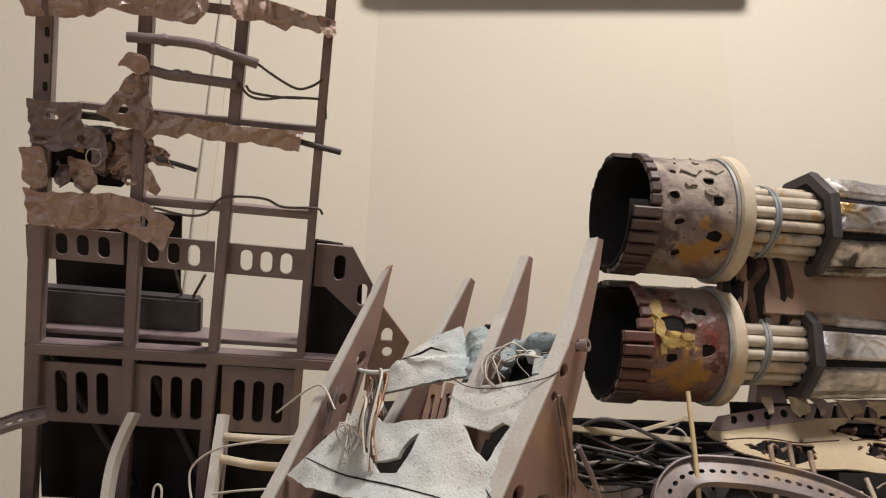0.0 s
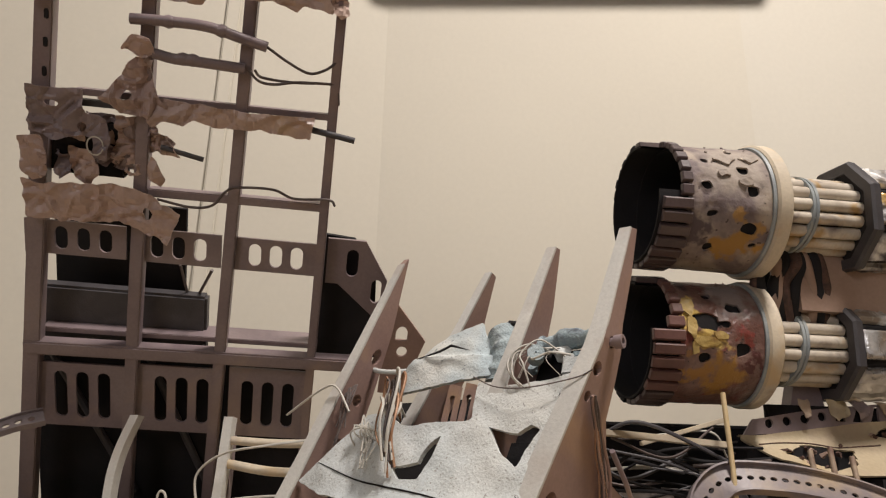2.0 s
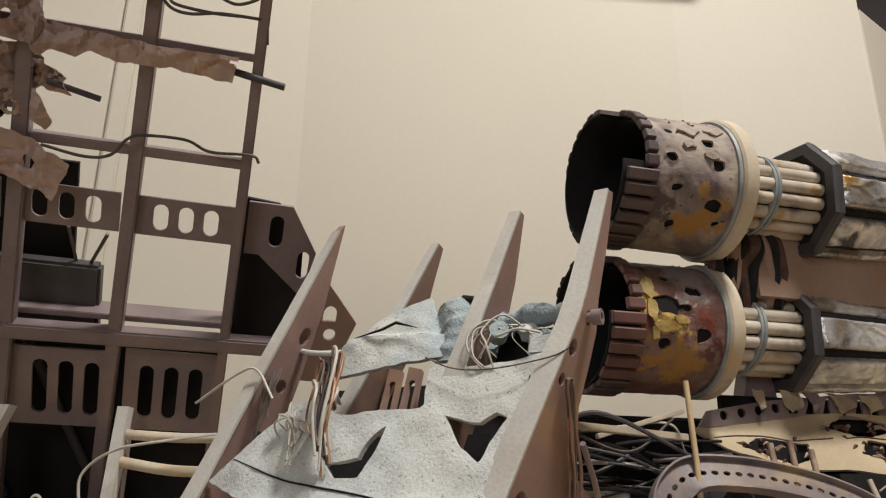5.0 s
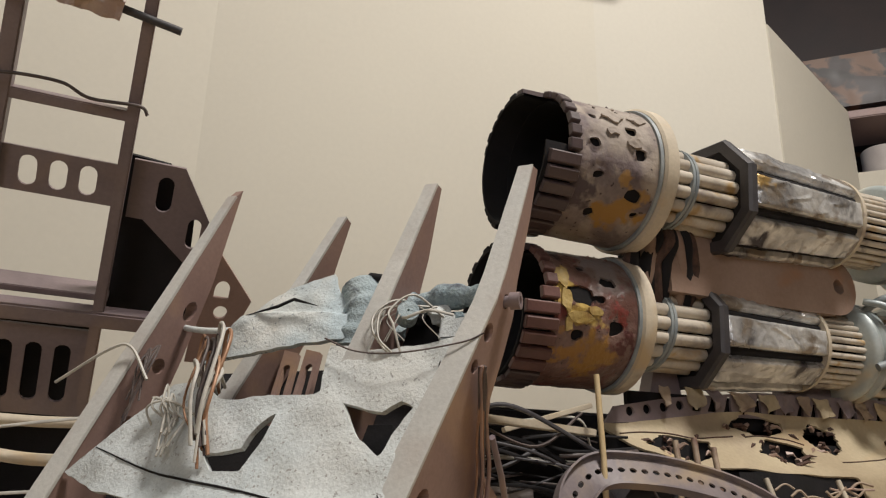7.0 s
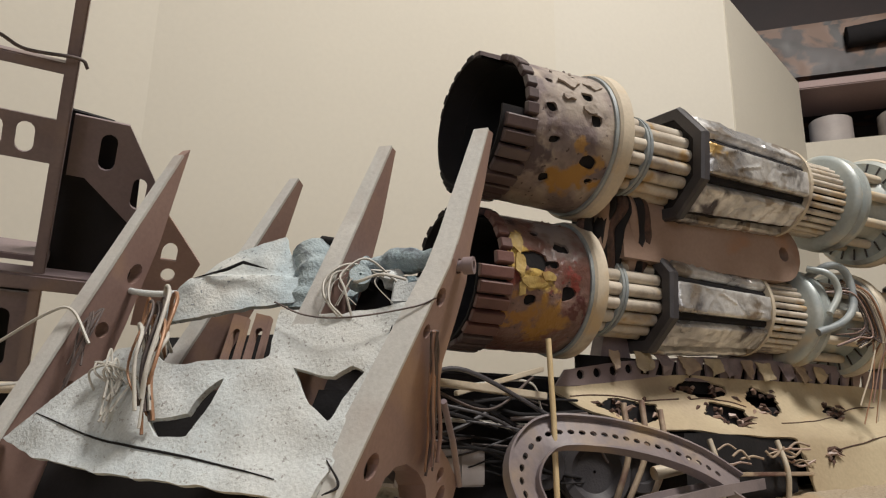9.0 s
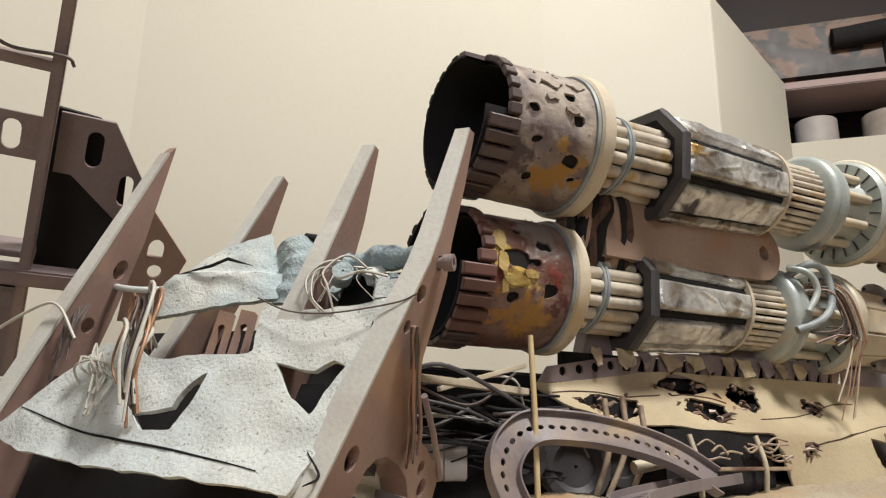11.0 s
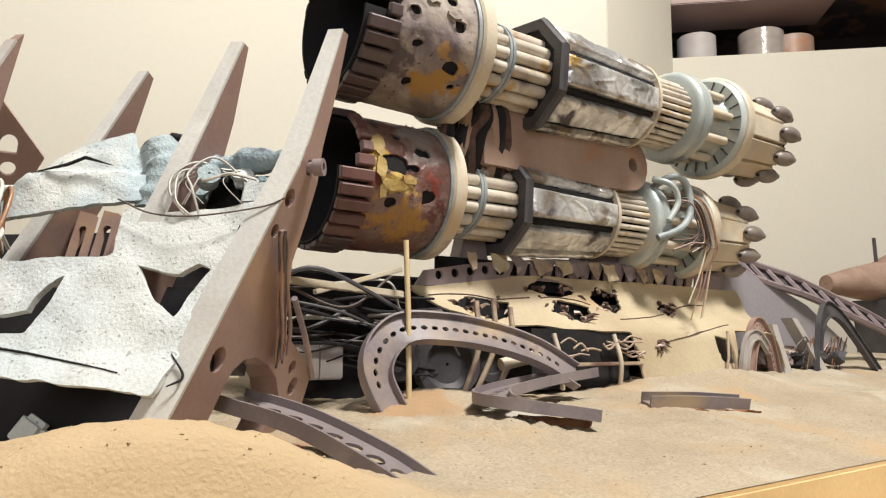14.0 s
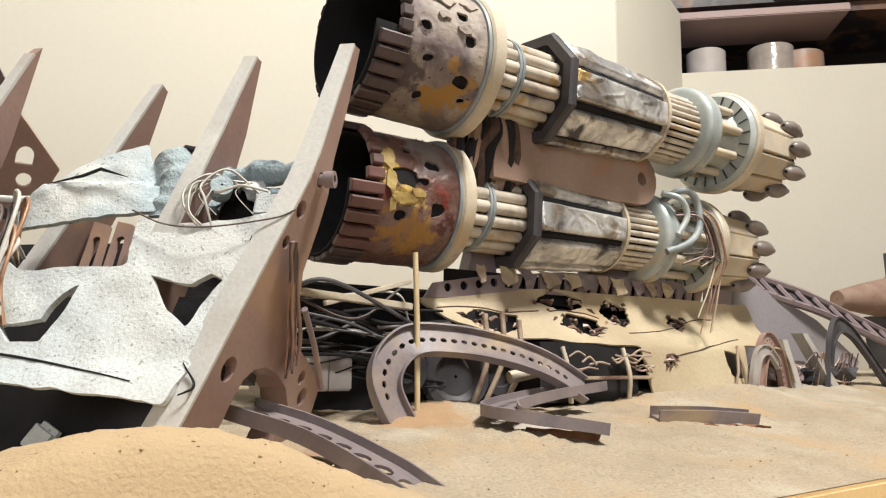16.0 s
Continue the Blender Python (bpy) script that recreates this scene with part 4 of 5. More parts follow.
channel([(0.054, 0.429, 0.0385), (0.0764, 0.4025, 0.0313), (0.094, 0.371, 0.021), (0.110, 0.356, 0.009)], (0.25, -0.35, 0.9), 0.019, 0.006, 0.0012, 0.0038, 0.0105, beam, PURPLEGREY)


# ---- ribs and hull skin ----
hull = thing("rib_section", "broken hull section of tall brown ribs with pale crusted skin", "wreck hull", HULL)


def lean(a0, shear, kink, thick, y, z):
    """Place across of a rib at height z: it leans, and below the kink it spreads outwards."""
    return a0 + shear * z + y * (1.0 - 3.4 * max(0.0, z)) - kink * max(0.0, 0.09 - z)


def rib(name, a0, shear, outline, holes, thick, b0, label, kink=0.0):
    """A flat blade with its front edge forward: outline in (back, up); a0 is its place across, shear its lean."""
    def place(x, y, z):
        return Vector((lean(a0, shear, kink, thick, y, z), b0 + x, z))
    r = part(name, plate(outline, holes, thick, place), BROWN, hull, label)
    # Front strip paler than the blade: crust, plus the light it catches.
    zs = sorted(p[1] for p in outline if abs(p[0]) < 1e-6)
    strip = bmesh.new()
    rows = []
    n = 14
    for k in range(n + 1):
        z = zs[0] + (zs[-1] - zs[0]) * k / n
        rows.append([strip.verts.new((lean(a0, shear, kink, thick, y, z), b0 + x + 0.0003 * noise.noise(Vector((z * 300, y * 90, a0 * 50))), z)) for y, x in ((-0.0003, -0.0010), (thick + 0.0003, -0.0010), (thick + 0.0003, 0.0004), (-0.0003, 0.0004))])
    for a, b in zip(rows, rows[1:]):
        for k in range(4):
            strip.faces.new((a[k], a[(k + 1) % 4], b[(k + 1) % 4], b[k]))
    strip.faces.new(rows[0]), strip.faces.new(rows[-1])
    part("front_edge", strip, EDGE, r, "pale crusted front edge, also lightened as if lit")
    return r


KINK = 0.18
BORES = ((0.0108, 0.0141, 0.0046), (0.0047, 0.0755, 0.0036), (0.0076, 0.0907, 0.0030), (0.0057, 0.0621, 0.0026))
r4 = rib("rib", 0.0, 0.172, [(0, -0.034), (0, -0.01), (0, 0.02), (0, 0.05), (0, 0.09), (0, 0.153), (0.006, 0.156), (0.0112, 0.1316), (0.0139, 0.104), (0.0185, 0.09), (0.0232, 0.078), (0.0285, 0.0604), (0.0419, 0.0461), (0.0534, 0.0371), (0.066, 0.028), (0.077, 0.019), (0.080, -0.02), (0.0715, -0.02), (0.0705, 0.0171),
          (0.060, 0.0225), (0.0478, 0.0242), (0.0354, 0.0232), (0.0281, 0.0196), (0.024, 0.0142), (0.0233, 0.0071), (0.0237, -0.0008), (0.024, -0.034)],
         [disc(x, z, r) for x, z, r in BORES], 0.0125, 0.0, "tall brown rib with round holes and a pale edge", KINK)
# Black discs part way down each hole imitate its shade.
for x, z, r in BORES:
    a = lean(0.0, 0.172, KINK, 0.0125, 0.0125, z)
    part("rib_bore", tube([(a - 0.006, x, z), (a - 0.0035, x, z)], r * 1.02, 14), DARK, r4, "black disc for the shade inside a hole")
bolt = part("bolt", revolve([(0, 0.0022), (0.0035, 0.0022), (0.0035, 0.0034), (0.0075, 0.0034), (0.0075, 0.0018), (0.003, 0.0018), (0.003, 0.0001), (0, 0.0001)], 14), GREYBROWN, hull, "small hollow bolt", 40, Matrix.Translation((0.0225, 0.0076, 0.0907)))
rib("rib", -0.0505, 0.235, [(0, 0.020), (0, 0.149), (0.004, 0.150), (0.016, 0.120), (0.022, 0.095), (0.024, 0.020)], [], 0.011, 0.0, "brown-orange rib with a pale edge")
rib("rib", -0.1425, 0.37, [(0, 0.0), (0, 0.167), (0.005, 0.167), (0.022, 0.122), (0.030, 0.0)], [], 0.011, 0.035, "brown rib with a pale edge")
r1 = rib("rib", -0.166, 0.27, [(0, -0.034), (0, 0.158), (0.0015, 0.163), (0.016, 0.118), (0.024, 0.08), (0.032, 0.03), (0.040, -0.034)],
         [disc(0.013, 0.100, 0.0036, 12, 1.4), disc(0.014, 0.072, 0.0036), disc(0.016, 0.045, 0.0036)], 0.010, 0.0, "long brown rib with a sharp tip")


def hull_place(a, c, d):
    bulge = -0.010 * math.sin(math.pi * max(0, min(1, (a + 0.15) / 0.16))) * (1.0 - c / 0.09) - 0.0035 * step((0.015 - c) / 0.02)
    return Vector((a, 0.0015 + bulge + d + crumple(a, c, 11.0, 14, 0.0026) + crumple(a, c, 17.0, 150, 0.0004), c))


crust_out = ragged([(-0.152, 0.018), (-0.134, 0.034), (-0.113, 0.055), (-0.098, 0.056), (-0.086, 0.048), (-0.065, 0.047), (-0.041, 0.049), (-0.043, 0.071), (-0.018, 0.067), (0.011, 0.073), (0.004, 0.050), (-0.004, 0.025), (-0.012, -0.003), (-0.044, -0.001), (-0.088, 0.003), (-0.130, 0.010)], 0.0011, 0.003, 5.0)
hole_a = ragged([(-0.082, 0.024), (-0.076, 0.017), (-0.063, 0.018), (-0.057, 0.030), (-0.056, 0.040), (-0.061, 0.036), (-0.066, 0.026)], 0.001, 0.003, 1.0)
hole_b = ragged([(-0.030, 0.044), (-0.022, 0.032), (-0.012, 0.0245), (-0.009, 0.033), (-0.003, 0.043), (-0.009, 0.046), (-0.014, 0.042)], 0.0011, 0.003, 2.0)
part("lower_skin", sheet(crust_out, [hole_a, hole_b], 0.0016, hull_place, 0.0028), CRUST, hull, "pale blue-grey crusted skin with ragged holes", 55)
for pts in ([(-0.139, 0.028), (-0.10, 0.0165), (-0.06, 0.010), (-0.025, 0.004)], [(0.004, 0.062), (0.003, 0.048), (-0.003, 0.034)], [(-0.01, 0.012), (-0.004, 0.004), (-0.008, 0.0)]):
    line = [hull_place(p.x, p.z, -0.0002) for p in bend([(a, 0, c) for a, c in pts], 8)]
    part("crack", tube(line, 0.00042, 6, taper=lambda t: 0.5 + math.sin(math.pi * t) * 0.7), DARK, hull, "dark crack in the skin")
upper_out = ragged([(-0.118, 0.074), (-0.108, 0.086), (-0.096, 0.100), (-0.082, 0.110), (-0.062, 0.118), (-0.058, 0.108), (-0.046, 0.106), (-0.047, 0.082), (-0.075, 0.077), (-0.098, 0.074)], 0.0011, 0.003, 7.0)
part("upper_skin", sheet(upper_out, [], 0.0016, lambda a, c, d: Vector((a, 0.016 - 0.012 * math.sin(math.pi * (a + 0.12) / 0.08) * 0.5 + d + crumple(a, c, 21.0, 22, 0.003) + crumple(a, c, 13.0, 180, 0.00035) + 0.004 * step((c - 0.095) / 0.002), c)), 0.0025), CRUSTBLUE, hull, "pale blue-grey upper skin with a split", 55)
# A tapered black tube draws the slit's shadow; the skin isn't cut.
part("split", tube([(-0.098, 0.011, 0.0945), (-0.08, 0.008, 0.096), (-0.072, 0.007, 0.0985), (-0.06, 0.009, 0.0955)], 0.0008, 6, taper=lambda t: 0.15 + math.sin(math.pi * t)), DARK, hull, "split in the skin, drawn as its dark shadow")
# Added dark boxes stand in for the shade behind the skin's holes and gaps.
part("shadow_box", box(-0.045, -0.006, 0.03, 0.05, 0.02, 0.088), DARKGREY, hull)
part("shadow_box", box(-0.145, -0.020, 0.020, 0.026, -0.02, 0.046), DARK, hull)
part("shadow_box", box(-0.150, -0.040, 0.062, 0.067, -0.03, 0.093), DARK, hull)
for a, b, c, q in ((-0.064, 0.012, -0.013, 0.5),):
    part("crust_chunk", box(-0.006, 0.006, -0.003, 0.003, -0.006, 0.006, 0.002), CRUST, hull, "broken chunk of pale crust", m=Matrix.Translation((a, b, c)) @ Matrix.Rotation(q, 4, "Y"))
part("sleeve", tube(bend([(-0.050, 0.026, 0.113), (-0.044, 0.024, 0.098), (-0.045, 0.024, 0.080)], 14), 0.010, 18, taper=lambda t: 1 + 0.05 * math.sin(17 * t) + 0.04 * math.sin(31 * t + 1)), BLUEGREY, hull, "blue-grey wrinkled sleeve", 60)
part("sleeve_mouth", tube([(-0.052, 0.024, 0.1135), (-0.044, 0.020, 0.1165), (-0.036, 0.022, 0.1155)], 0.0022, 8), DARK, hull, "dark rolled sleeve rim", 60)
part("drum", tube(bend([(-0.034, 0.020, 0.104), (-0.025, 0.018, 0.100), (-0.018, 0.018, 0.098), (-0.005, 0.016, 0.100), (0.010, 0.014, 0.098), (0.018, 0.014, 0.097)], 8), 0.0052, 16, taper=lambda t: 1 + 0.14 * math.sin(23 * t) + 0.08 * math.sin(57 * t)), BLUEGREY, hull, "dusty blue-grey bent pipe", 60)
# Black box in place of the shaded hollow behind the bent pipe.
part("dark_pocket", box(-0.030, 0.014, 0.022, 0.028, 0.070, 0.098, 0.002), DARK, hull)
part("socket", revolve([(0, 0.0032), (0, 0.0044), (0.007, 0.0044), (0.007, 0.0005), (0.005, 0.0005), (0.005, 0.0032)], 18), BLUEGREY, hull, "small open pipe end", 40, Matrix.Translation((-0.017, 0.008, 0.086)) @ Matrix.Rotation(radians(-60), 4, "Z"))
part("grey_block", box(-0.004, 0.008, 0.012, 0.02, 0.078, 0.09, 0.001), CRUST, hull)
for k, (da, db) in enumerate(((0.0, 0.0), (0.002, -0.003), (0.0055, 0.002))):
    part("white_wire", tube(bend([(-0.008 + da, 0.012, 0.090 - db), (-0.018 + da, 0.002, 0.091 + db), (-0.0245 + da, -0.003, 0.083), (-0.024 + 1.5 * da, -0.004, 0.074 + db), (-0.018 + da, 0.0, 0.066)]), 0.0005, 6), WIREWHITE, hull, smooth=60)
part("white_wire", tube(bend([(-0.018, 0.006, 0.086), (-0.012, -0.002, 0.080), (-0.004, 0.0, 0.084), (0.004, 0.006, 0.085)]), 0.0006, 6), WIREWHITE, hull, smooth=60)
part("binding_wire", tube(bend([(-0.044, -0.004, 0.0715), (-0.028, -0.006, 0.064), (-0.01, -0.006, 0.0625), (0.012, -0.002, 0.068), (0.02, -0.001, 0.072)]), 0.00035, 5), WIREDARK, hull)
part("bone_rod", tube(bend([(-0.134, 0.016, 0.093), (-0.126, 0.012, 0.0895), (-0.115, 0.012, 0.088), (-0.100, 0.016, 0.090)]), 0.0015, 8), CRUST, hull, "pale bent rod", 60)
for k in range(5):
    a = random.uniform(-0.026, 0.012)
    part("fibre", tube(bend([(a, 0.004, 0.088), (a + random.gauss(0, 0.004), -0.001, 0.080), (a + random.gauss(0, 0.005), 0.0, 0.071)]), 0.0002, 5), WIREWHITE, hull)
for k in range(5):
    bm = bmesh.new()
    bmesh.ops.create_icosphere(bm, subdivisions=2, radius=random.uniform(0.003, 0.0055))
    for v in bm.verts:
        v.co *= 1 + 0.45 * noise.noise(v.co * 260 + Vector((k, 2, 1)))
    part("lump", bm, (BLUEGREY, DARK, CRUST)[k % 3], hull, m=Matrix.Translation((-0.024 + 0.009 * k, 0.016, 0.090 + random.uniform(-0.012, 0.006))))
# copper loom in the left hole
for k in range(13):
    da, db = random.gauss(0, 0.0035), random.uniform(-0.004, 0.004)
    top = random.uniform(0.056, 0.075)
    part("loom_wire", tube(bend([(-0.098 + da, 0.006, 0.050 + da), (-0.094 + da, -0.008 + db, top), (-0.086 + da, -0.014 + db, top - 0.006), (-0.083 + da * random.uniform(0.3, 1.2), -0.016 + db, 0.040), (-0.079 + da * random.uniform(-0.8, 0.8), -0.012 + db, random.uniform(0.014, 0.03))]), random.uniform(0.0004, 0.0008), 6), COPPER if k % 3 == 0 else (WIREWHITE if k % 3 == 1 else WIREDARK), hull, "loop of copper and grey wire", 60)
for k in range(7):
    part("loom_wire", tube(bend([(-0.112 + 0.004 * k, 0.004, 0.030 + 0.01 * random.random()), (-0.116 + 0.003 * k + random.gauss(0, 0.003), -0.006, 0.042), (-0.110 + random.gauss(0, 0.004), -0.006, random.uniform(0.044, 0.056)), (-0.102 + random.gauss(0, 0.004), -0.004, 0.042), (-0.100 + random.gauss(0, 0.003), -0.010, random.uniform(0.018, 0.032))]), 0.0005, 5), WIREWHITE, hull)
for k in range(6):
    part("loom_wire", tube(bend([(-0.138 + random.gauss(0, 0.003), 0.006, 0.078), (-0.134 + random.gauss(0, 0.004), 0.0, 0.066), (-0.130 + random.gauss(0, 0.005), 0.002, random.uniform(0.034, 0.05))]), 0.0005, 5), WIREDARK, hull)
part("loom_wire", tube(bend([(-0.172, -0.006, 0.055), (-0.150, -0.006, 0.070), (-0.140, -0.004, 0.072), (-0.128, 0.0, 0.058)]), 0.0007, 5), WIREWHITE, hull)
# wires down the tall rib
for k in range(16):
    o, q = random.uniform(-0.002, 0.002), random.gauss(0, 0.002)
    line = [(0.0057, 0.0621), (0.011 + q, 0.059), (0.0185 + q, 0.0535), (0.030 + q, 0.0445 + o), (0.041 + q, 0.037 + o), (0.050 + o, 0.033 - 0.0006 * k)]
    part("rib_wire", tube(bend([(lean(0.0, 0.172, KINK, 0.0125, 0.0125, c) + 0.0018 + 0.5 * abs(q) + 0.001 * math.sin(k + 90 * c), b, c) for b, c in line]), random.uniform(0.0004, 0.0009), 6), (WIREDARK, BROWN, WIREDARK, BROWN, COPPER)[k % 5], hull, smooth=60)
# pierced brace and strut beside the rib base
part("rear_brace", plate([(0.052, 0.040), (0.075, 0.0385), (0.0966, 0.0355), (0.1018, 0.022), (0.100, -0.02), (0.079, -0.02), (0.077, 0.019), (0.066, 0.028)], [ragged(disc(0.0745, 0.0315, 0.0034, 10), 0.0008, 0.002, 2), disc(0.0835, 0.0255, 0.0042), ragged(disc(0.091, 0.013, 0.0045, 10), 0.0008, 0.002, 4)], 0.004, lambda x, y, z: Vector((lean(0.0, 0.172, KINK, 0.0125, 0.0125, z) - 0.006 + y, x, z))), BROWN, hull, "pierced brown brace")
part("brace_strut", tube([(lean(0, 0.172, KINK, 0, 0.0125, c) - 0.001, b, c) for b, c in ((0.046, 0.052), (0.07, 0.045), (0.098, 0.034))], 0.0014, 8), GREYBROWN, hull, "thin brown strut", 50)
for u in (-0.094, -0.082):
    part("slotted_stay", plate([(u - 0.006, 0.02), (u + 0.005, 0.02), (u + 0.004, 0.094), (u - 0.004, 0.096)], [slot(u, 0.079, 0.004, 0.018)], 0.003, lambda x, y, z: Vector((x, 0.046 + y, z))), BROWN, hull, "brown slotted stay")

# ---- tower of frames ----
tower = thing("frame_tower", "leaning grey-brown frame tower hung with crumpled skin scraps", "wreck frame", TOWER)


def bar(name, p, q, w, d, mat=GREYBROWN, label="", b=0.0):
    """A square bar in the tower's plane from p to q (across, up), w wide and d deep."""
    (a0, c0), (a1, c1) = p, q
    length = math.hypot(a1 - a0, c1 - c0)
    bm = box(-w / 2, w / 2, 0, d, 0, length, min(w, d) * 0.12)
    return part(name, bm, mat, tower, label, m=Matrix.Translation((a0, b, c0)) @ Matrix.Rotation(math.atan2(a1 - a0, c1 - c0), 4, "Y"))


def post(a0, c0, a1, c1, w, holes=()):
    length = math.hypot(a1 - a0, c1 - c0)
    at = Matrix.Translation((a0, 0, c0)) @ Matrix.Rotation(math.atan2(a1 - a0, c1 - c0), 4, "Y")
    p = part("post", box(-w / 2, w / 2, 0, 0.010, 0, length, 0.0008), GREYBROWN, tower, m=at)
    return p


post(-0.0140, -0.16, 0.0160, 0.262, 0.0112)
post(0.058, -0.16, 0.077, 0.262, 0.0088)
post(0.119, -0.16, 0.1385, 0.27, 0.0080)
post(0.1905, -0.16, 0.194, 0.285, 0.0062)
# The post is uncut; black plates on its face imitate shaded slots.
for c in (0.188, 0.206, 0.223):
    a = -0.014 + 0.030 * (c + 0.16) / 0.422 + 0.0022
    part("post_hole", plate(slot(a, c, 0.0026, 0.0062), [], 0.0012, lambda x, y, z: Vector((x, -0.0008 + y, z))), DARK, tower, "black plate drawn as a shaded slot in the post")
bar("rail", (-0.008, -0.005), (0.222, -0.0015), 0.0098, 0.012, b=-0.002)
bar("rail", (0.0, 0.004), (0.195, 0.006), 0.004, 0.02, GREYBROWN, "", 0.012)
bar("rail", (0.075, 0.1155), (0.195, 0.1165), 0.0058, 0.009, b=0.001)
bar("rail", (0.030, 0.1775), (0.195, 0.179), 0.0042, 0.008, b=0.001)
bar("rail", (0.030, 0.1705), (0.085, 0.171), 0.0040, 0.008, DARKGREY, b=0.002)
bar("rail", (0.010, 0.250), (0.196, 0.252), 0.0065, 0.009, b=0.001)
for a0, a1, m, k in ((-0.006, 0.060, 0.032, 0), (0.066, 0.124, 0.095, 1), (0.133, 0.190, 0.1615, 2)):
    n = m + (-0.003, 0.004, 0.0)[k]
    part("slotted_panel", plate([(a0, -0.070), (a1, -0.070), (a1, -0.0185 + 0.003 * k), (a0, -0.0185 + 0.003 * k)], [slot(n + d, -0.044 + 0.001 * k, 0.0088, 0.038) for d in (-0.015, 0.0, 0.015)], 0.002, lambda x, y, z: Vector((x, 0.0055 + y, z))), GREYBROWN, tower, "grey-brown panel with three long slots")
    part("slotted_panel", plate([(a0, 0.0645), (a1, 0.0645), (a1, 0.0885), (a0, 0.0885)], [slot(m + d, 0.0765, 0.0086, 0.0165) for d in (-0.0145, 0.0, 0.0145)], 0.002, lambda x, y, z: Vector((x, 0.0055 + y, z))), GREYBROWN, tower, "grey-brown panel with three short slots")
# Black sheets give the bays and slots their shade.
part("backing", box(-0.014, 0.192, 0.030, 0.034, -0.16, -0.012), DARK, tower, "black sheet standing in for shade behind the frames")
part("backing", box(-0.004, 0.090, 0.050, 0.054, -0.01, 0.092), DARK, tower, "black sheet standing in for shade behind the frames")
part("black_box", box(-0.006, 0.112, 0.022, 0.034, -0.012, 0.034, 0.002), DARKGREY, tower, "dark grey box")
for p, q in (((0.096, 0.034), (0.095, 0.062)), ((0.105, 0.034), (0.117, 0.06))):
    part("cable", tube([(p[0], 0.03, p[1]), (q[0], 0.012, q[1])], 0.0011, 6), WIREDARK, tower)
for p, q in (((0.0, -0.02), (0.06, -0.14)), ((0.07, -0.02), (0.12, -0.14))):
    part("cross_strut", tube([(p[0], 0.026, p[1]), (q[0], 0.026, q[1])], 0.003, 8), DARKGREY, tower)
# side braces
part("gusset", plate([(0.197, 0.092), (0.224, 0.092), (0.242, 0.063), (0.236, 0.032), (0.206, 0.058), (0.197, 0.058)], [slot(0.2155, 0.0745, 0.0085, 0.021), slot(0.2345, 0.054, 0.0075, 0.0185)], 0.003, lambda x, y, z: Vector((x, 0.012 + y, z))), GREYBROWN, tower, "grey-brown gusset with two slots")
# Plain black plate filling the space behind the slotted gusset.
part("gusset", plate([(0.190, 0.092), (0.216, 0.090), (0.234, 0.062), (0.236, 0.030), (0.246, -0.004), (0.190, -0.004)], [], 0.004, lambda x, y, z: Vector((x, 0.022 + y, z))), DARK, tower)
part("gusset", plate([(0.246, 0.052), (0.276, 0.016), (0.262, -0.03), (0.244, -0.03)], [[(0.2575 + 0.0045 * math.cos(radians(a)), 0.021 + 0.006 * math.sin(radians(a))) for a in range(0, 181, 20)] + [(0.253, 0.0155), (0.262, 0.0155)], slot(0.259, 0.006, 0.008, 0.009)], 0.003, lambda x, y, z: Vector((x, 0.014 + y, z))), BROWN, tower, "brown pointed gusset with an arched opening")


def pipe(pts, r, mat=GREYBROWN, label="", knots=()):
    return part("pipe", tube(bend([(a, b, c) for a, b, c in pts]), r, 10), mat, tower, label, 60)


pipe([(0.066, -0.004, 0.2265), (0.085, -0.004, 0.2275), (0.112, -0.005, 0.2275), (0.135, -0.003, 0.2225), (0.149, -0.003, 0.2195)], 0.0034, label="bent grey-brown tube")
pipe([(0.080, -0.004, 0.2075), (0.092, -0.004, 0.2055), (0.105, -0.005, 0.2055), (0.136, -0.003, 0.2045)], 0.0034, label="bent grey-brown tube")
for a, c in ((0.089, 0.2275), (0.121, 0.226), (0.098, 0.206), (0.104, 0.206)):
    part("tube_knuckle", revolve([(-0.003, 0.0005), (-0.003, 0.0034), (0, 0.0043), (0.003, 0.0034), (0.003, 0.0005)], 12), GREYBROWN, tower, "", 50, Matrix.Translation((a, -0.0045, c)))
pipe([(0.165, 0.003, 0.1722), (0.180, 0.000, 0.170), (0.209, -0.004, 0.1665)], 0.0021, DARKGREY)
pipe([(0.085, -0.004, 0.1485), (0.112, -0.004, 0.143)], 0.0017, DARKGREY)
for pts in ([(0.149, -0.002, 0.2195), (0.162, -0.002, 0.212), (0.176, -0.003, 0.2065), (0.186, -0.002, 0.2095), (0.193, 0.001, 0.215)],
            [(0.138, -0.002, 0.204), (0.145, -0.004, 0.198), (0.155, -0.004, 0.197), (0.170, -0.003, 0.200), (0.193, 0.001, 0.201)],
            [(0.142, -0.003, 0.2045), (0.147, -0.004, 0.2005), (0.165, -0.003, 0.1995), (0.180, -0.003, 0.2005)],
            [(0.083, -0.004, 0.113), (0.105, -0.005, 0.110), (0.119, -0.006, 0.113), (0.127, -0.005, 0.123), (0.135, -0.004, 0.1265), (0.158, -0.004, 0.1275), (0.172, -0.003, 0.1225), (0.195, -0.003, 0.124), (0.200, -0.003, 0.120)]):
    pipe(pts, 0.0009, WIREDARK, "thin brown wire")
pipe([(0.196, -0.001, 0.196), (0.197, -0.002, 0.188)], 0.0006, WIREDARK)


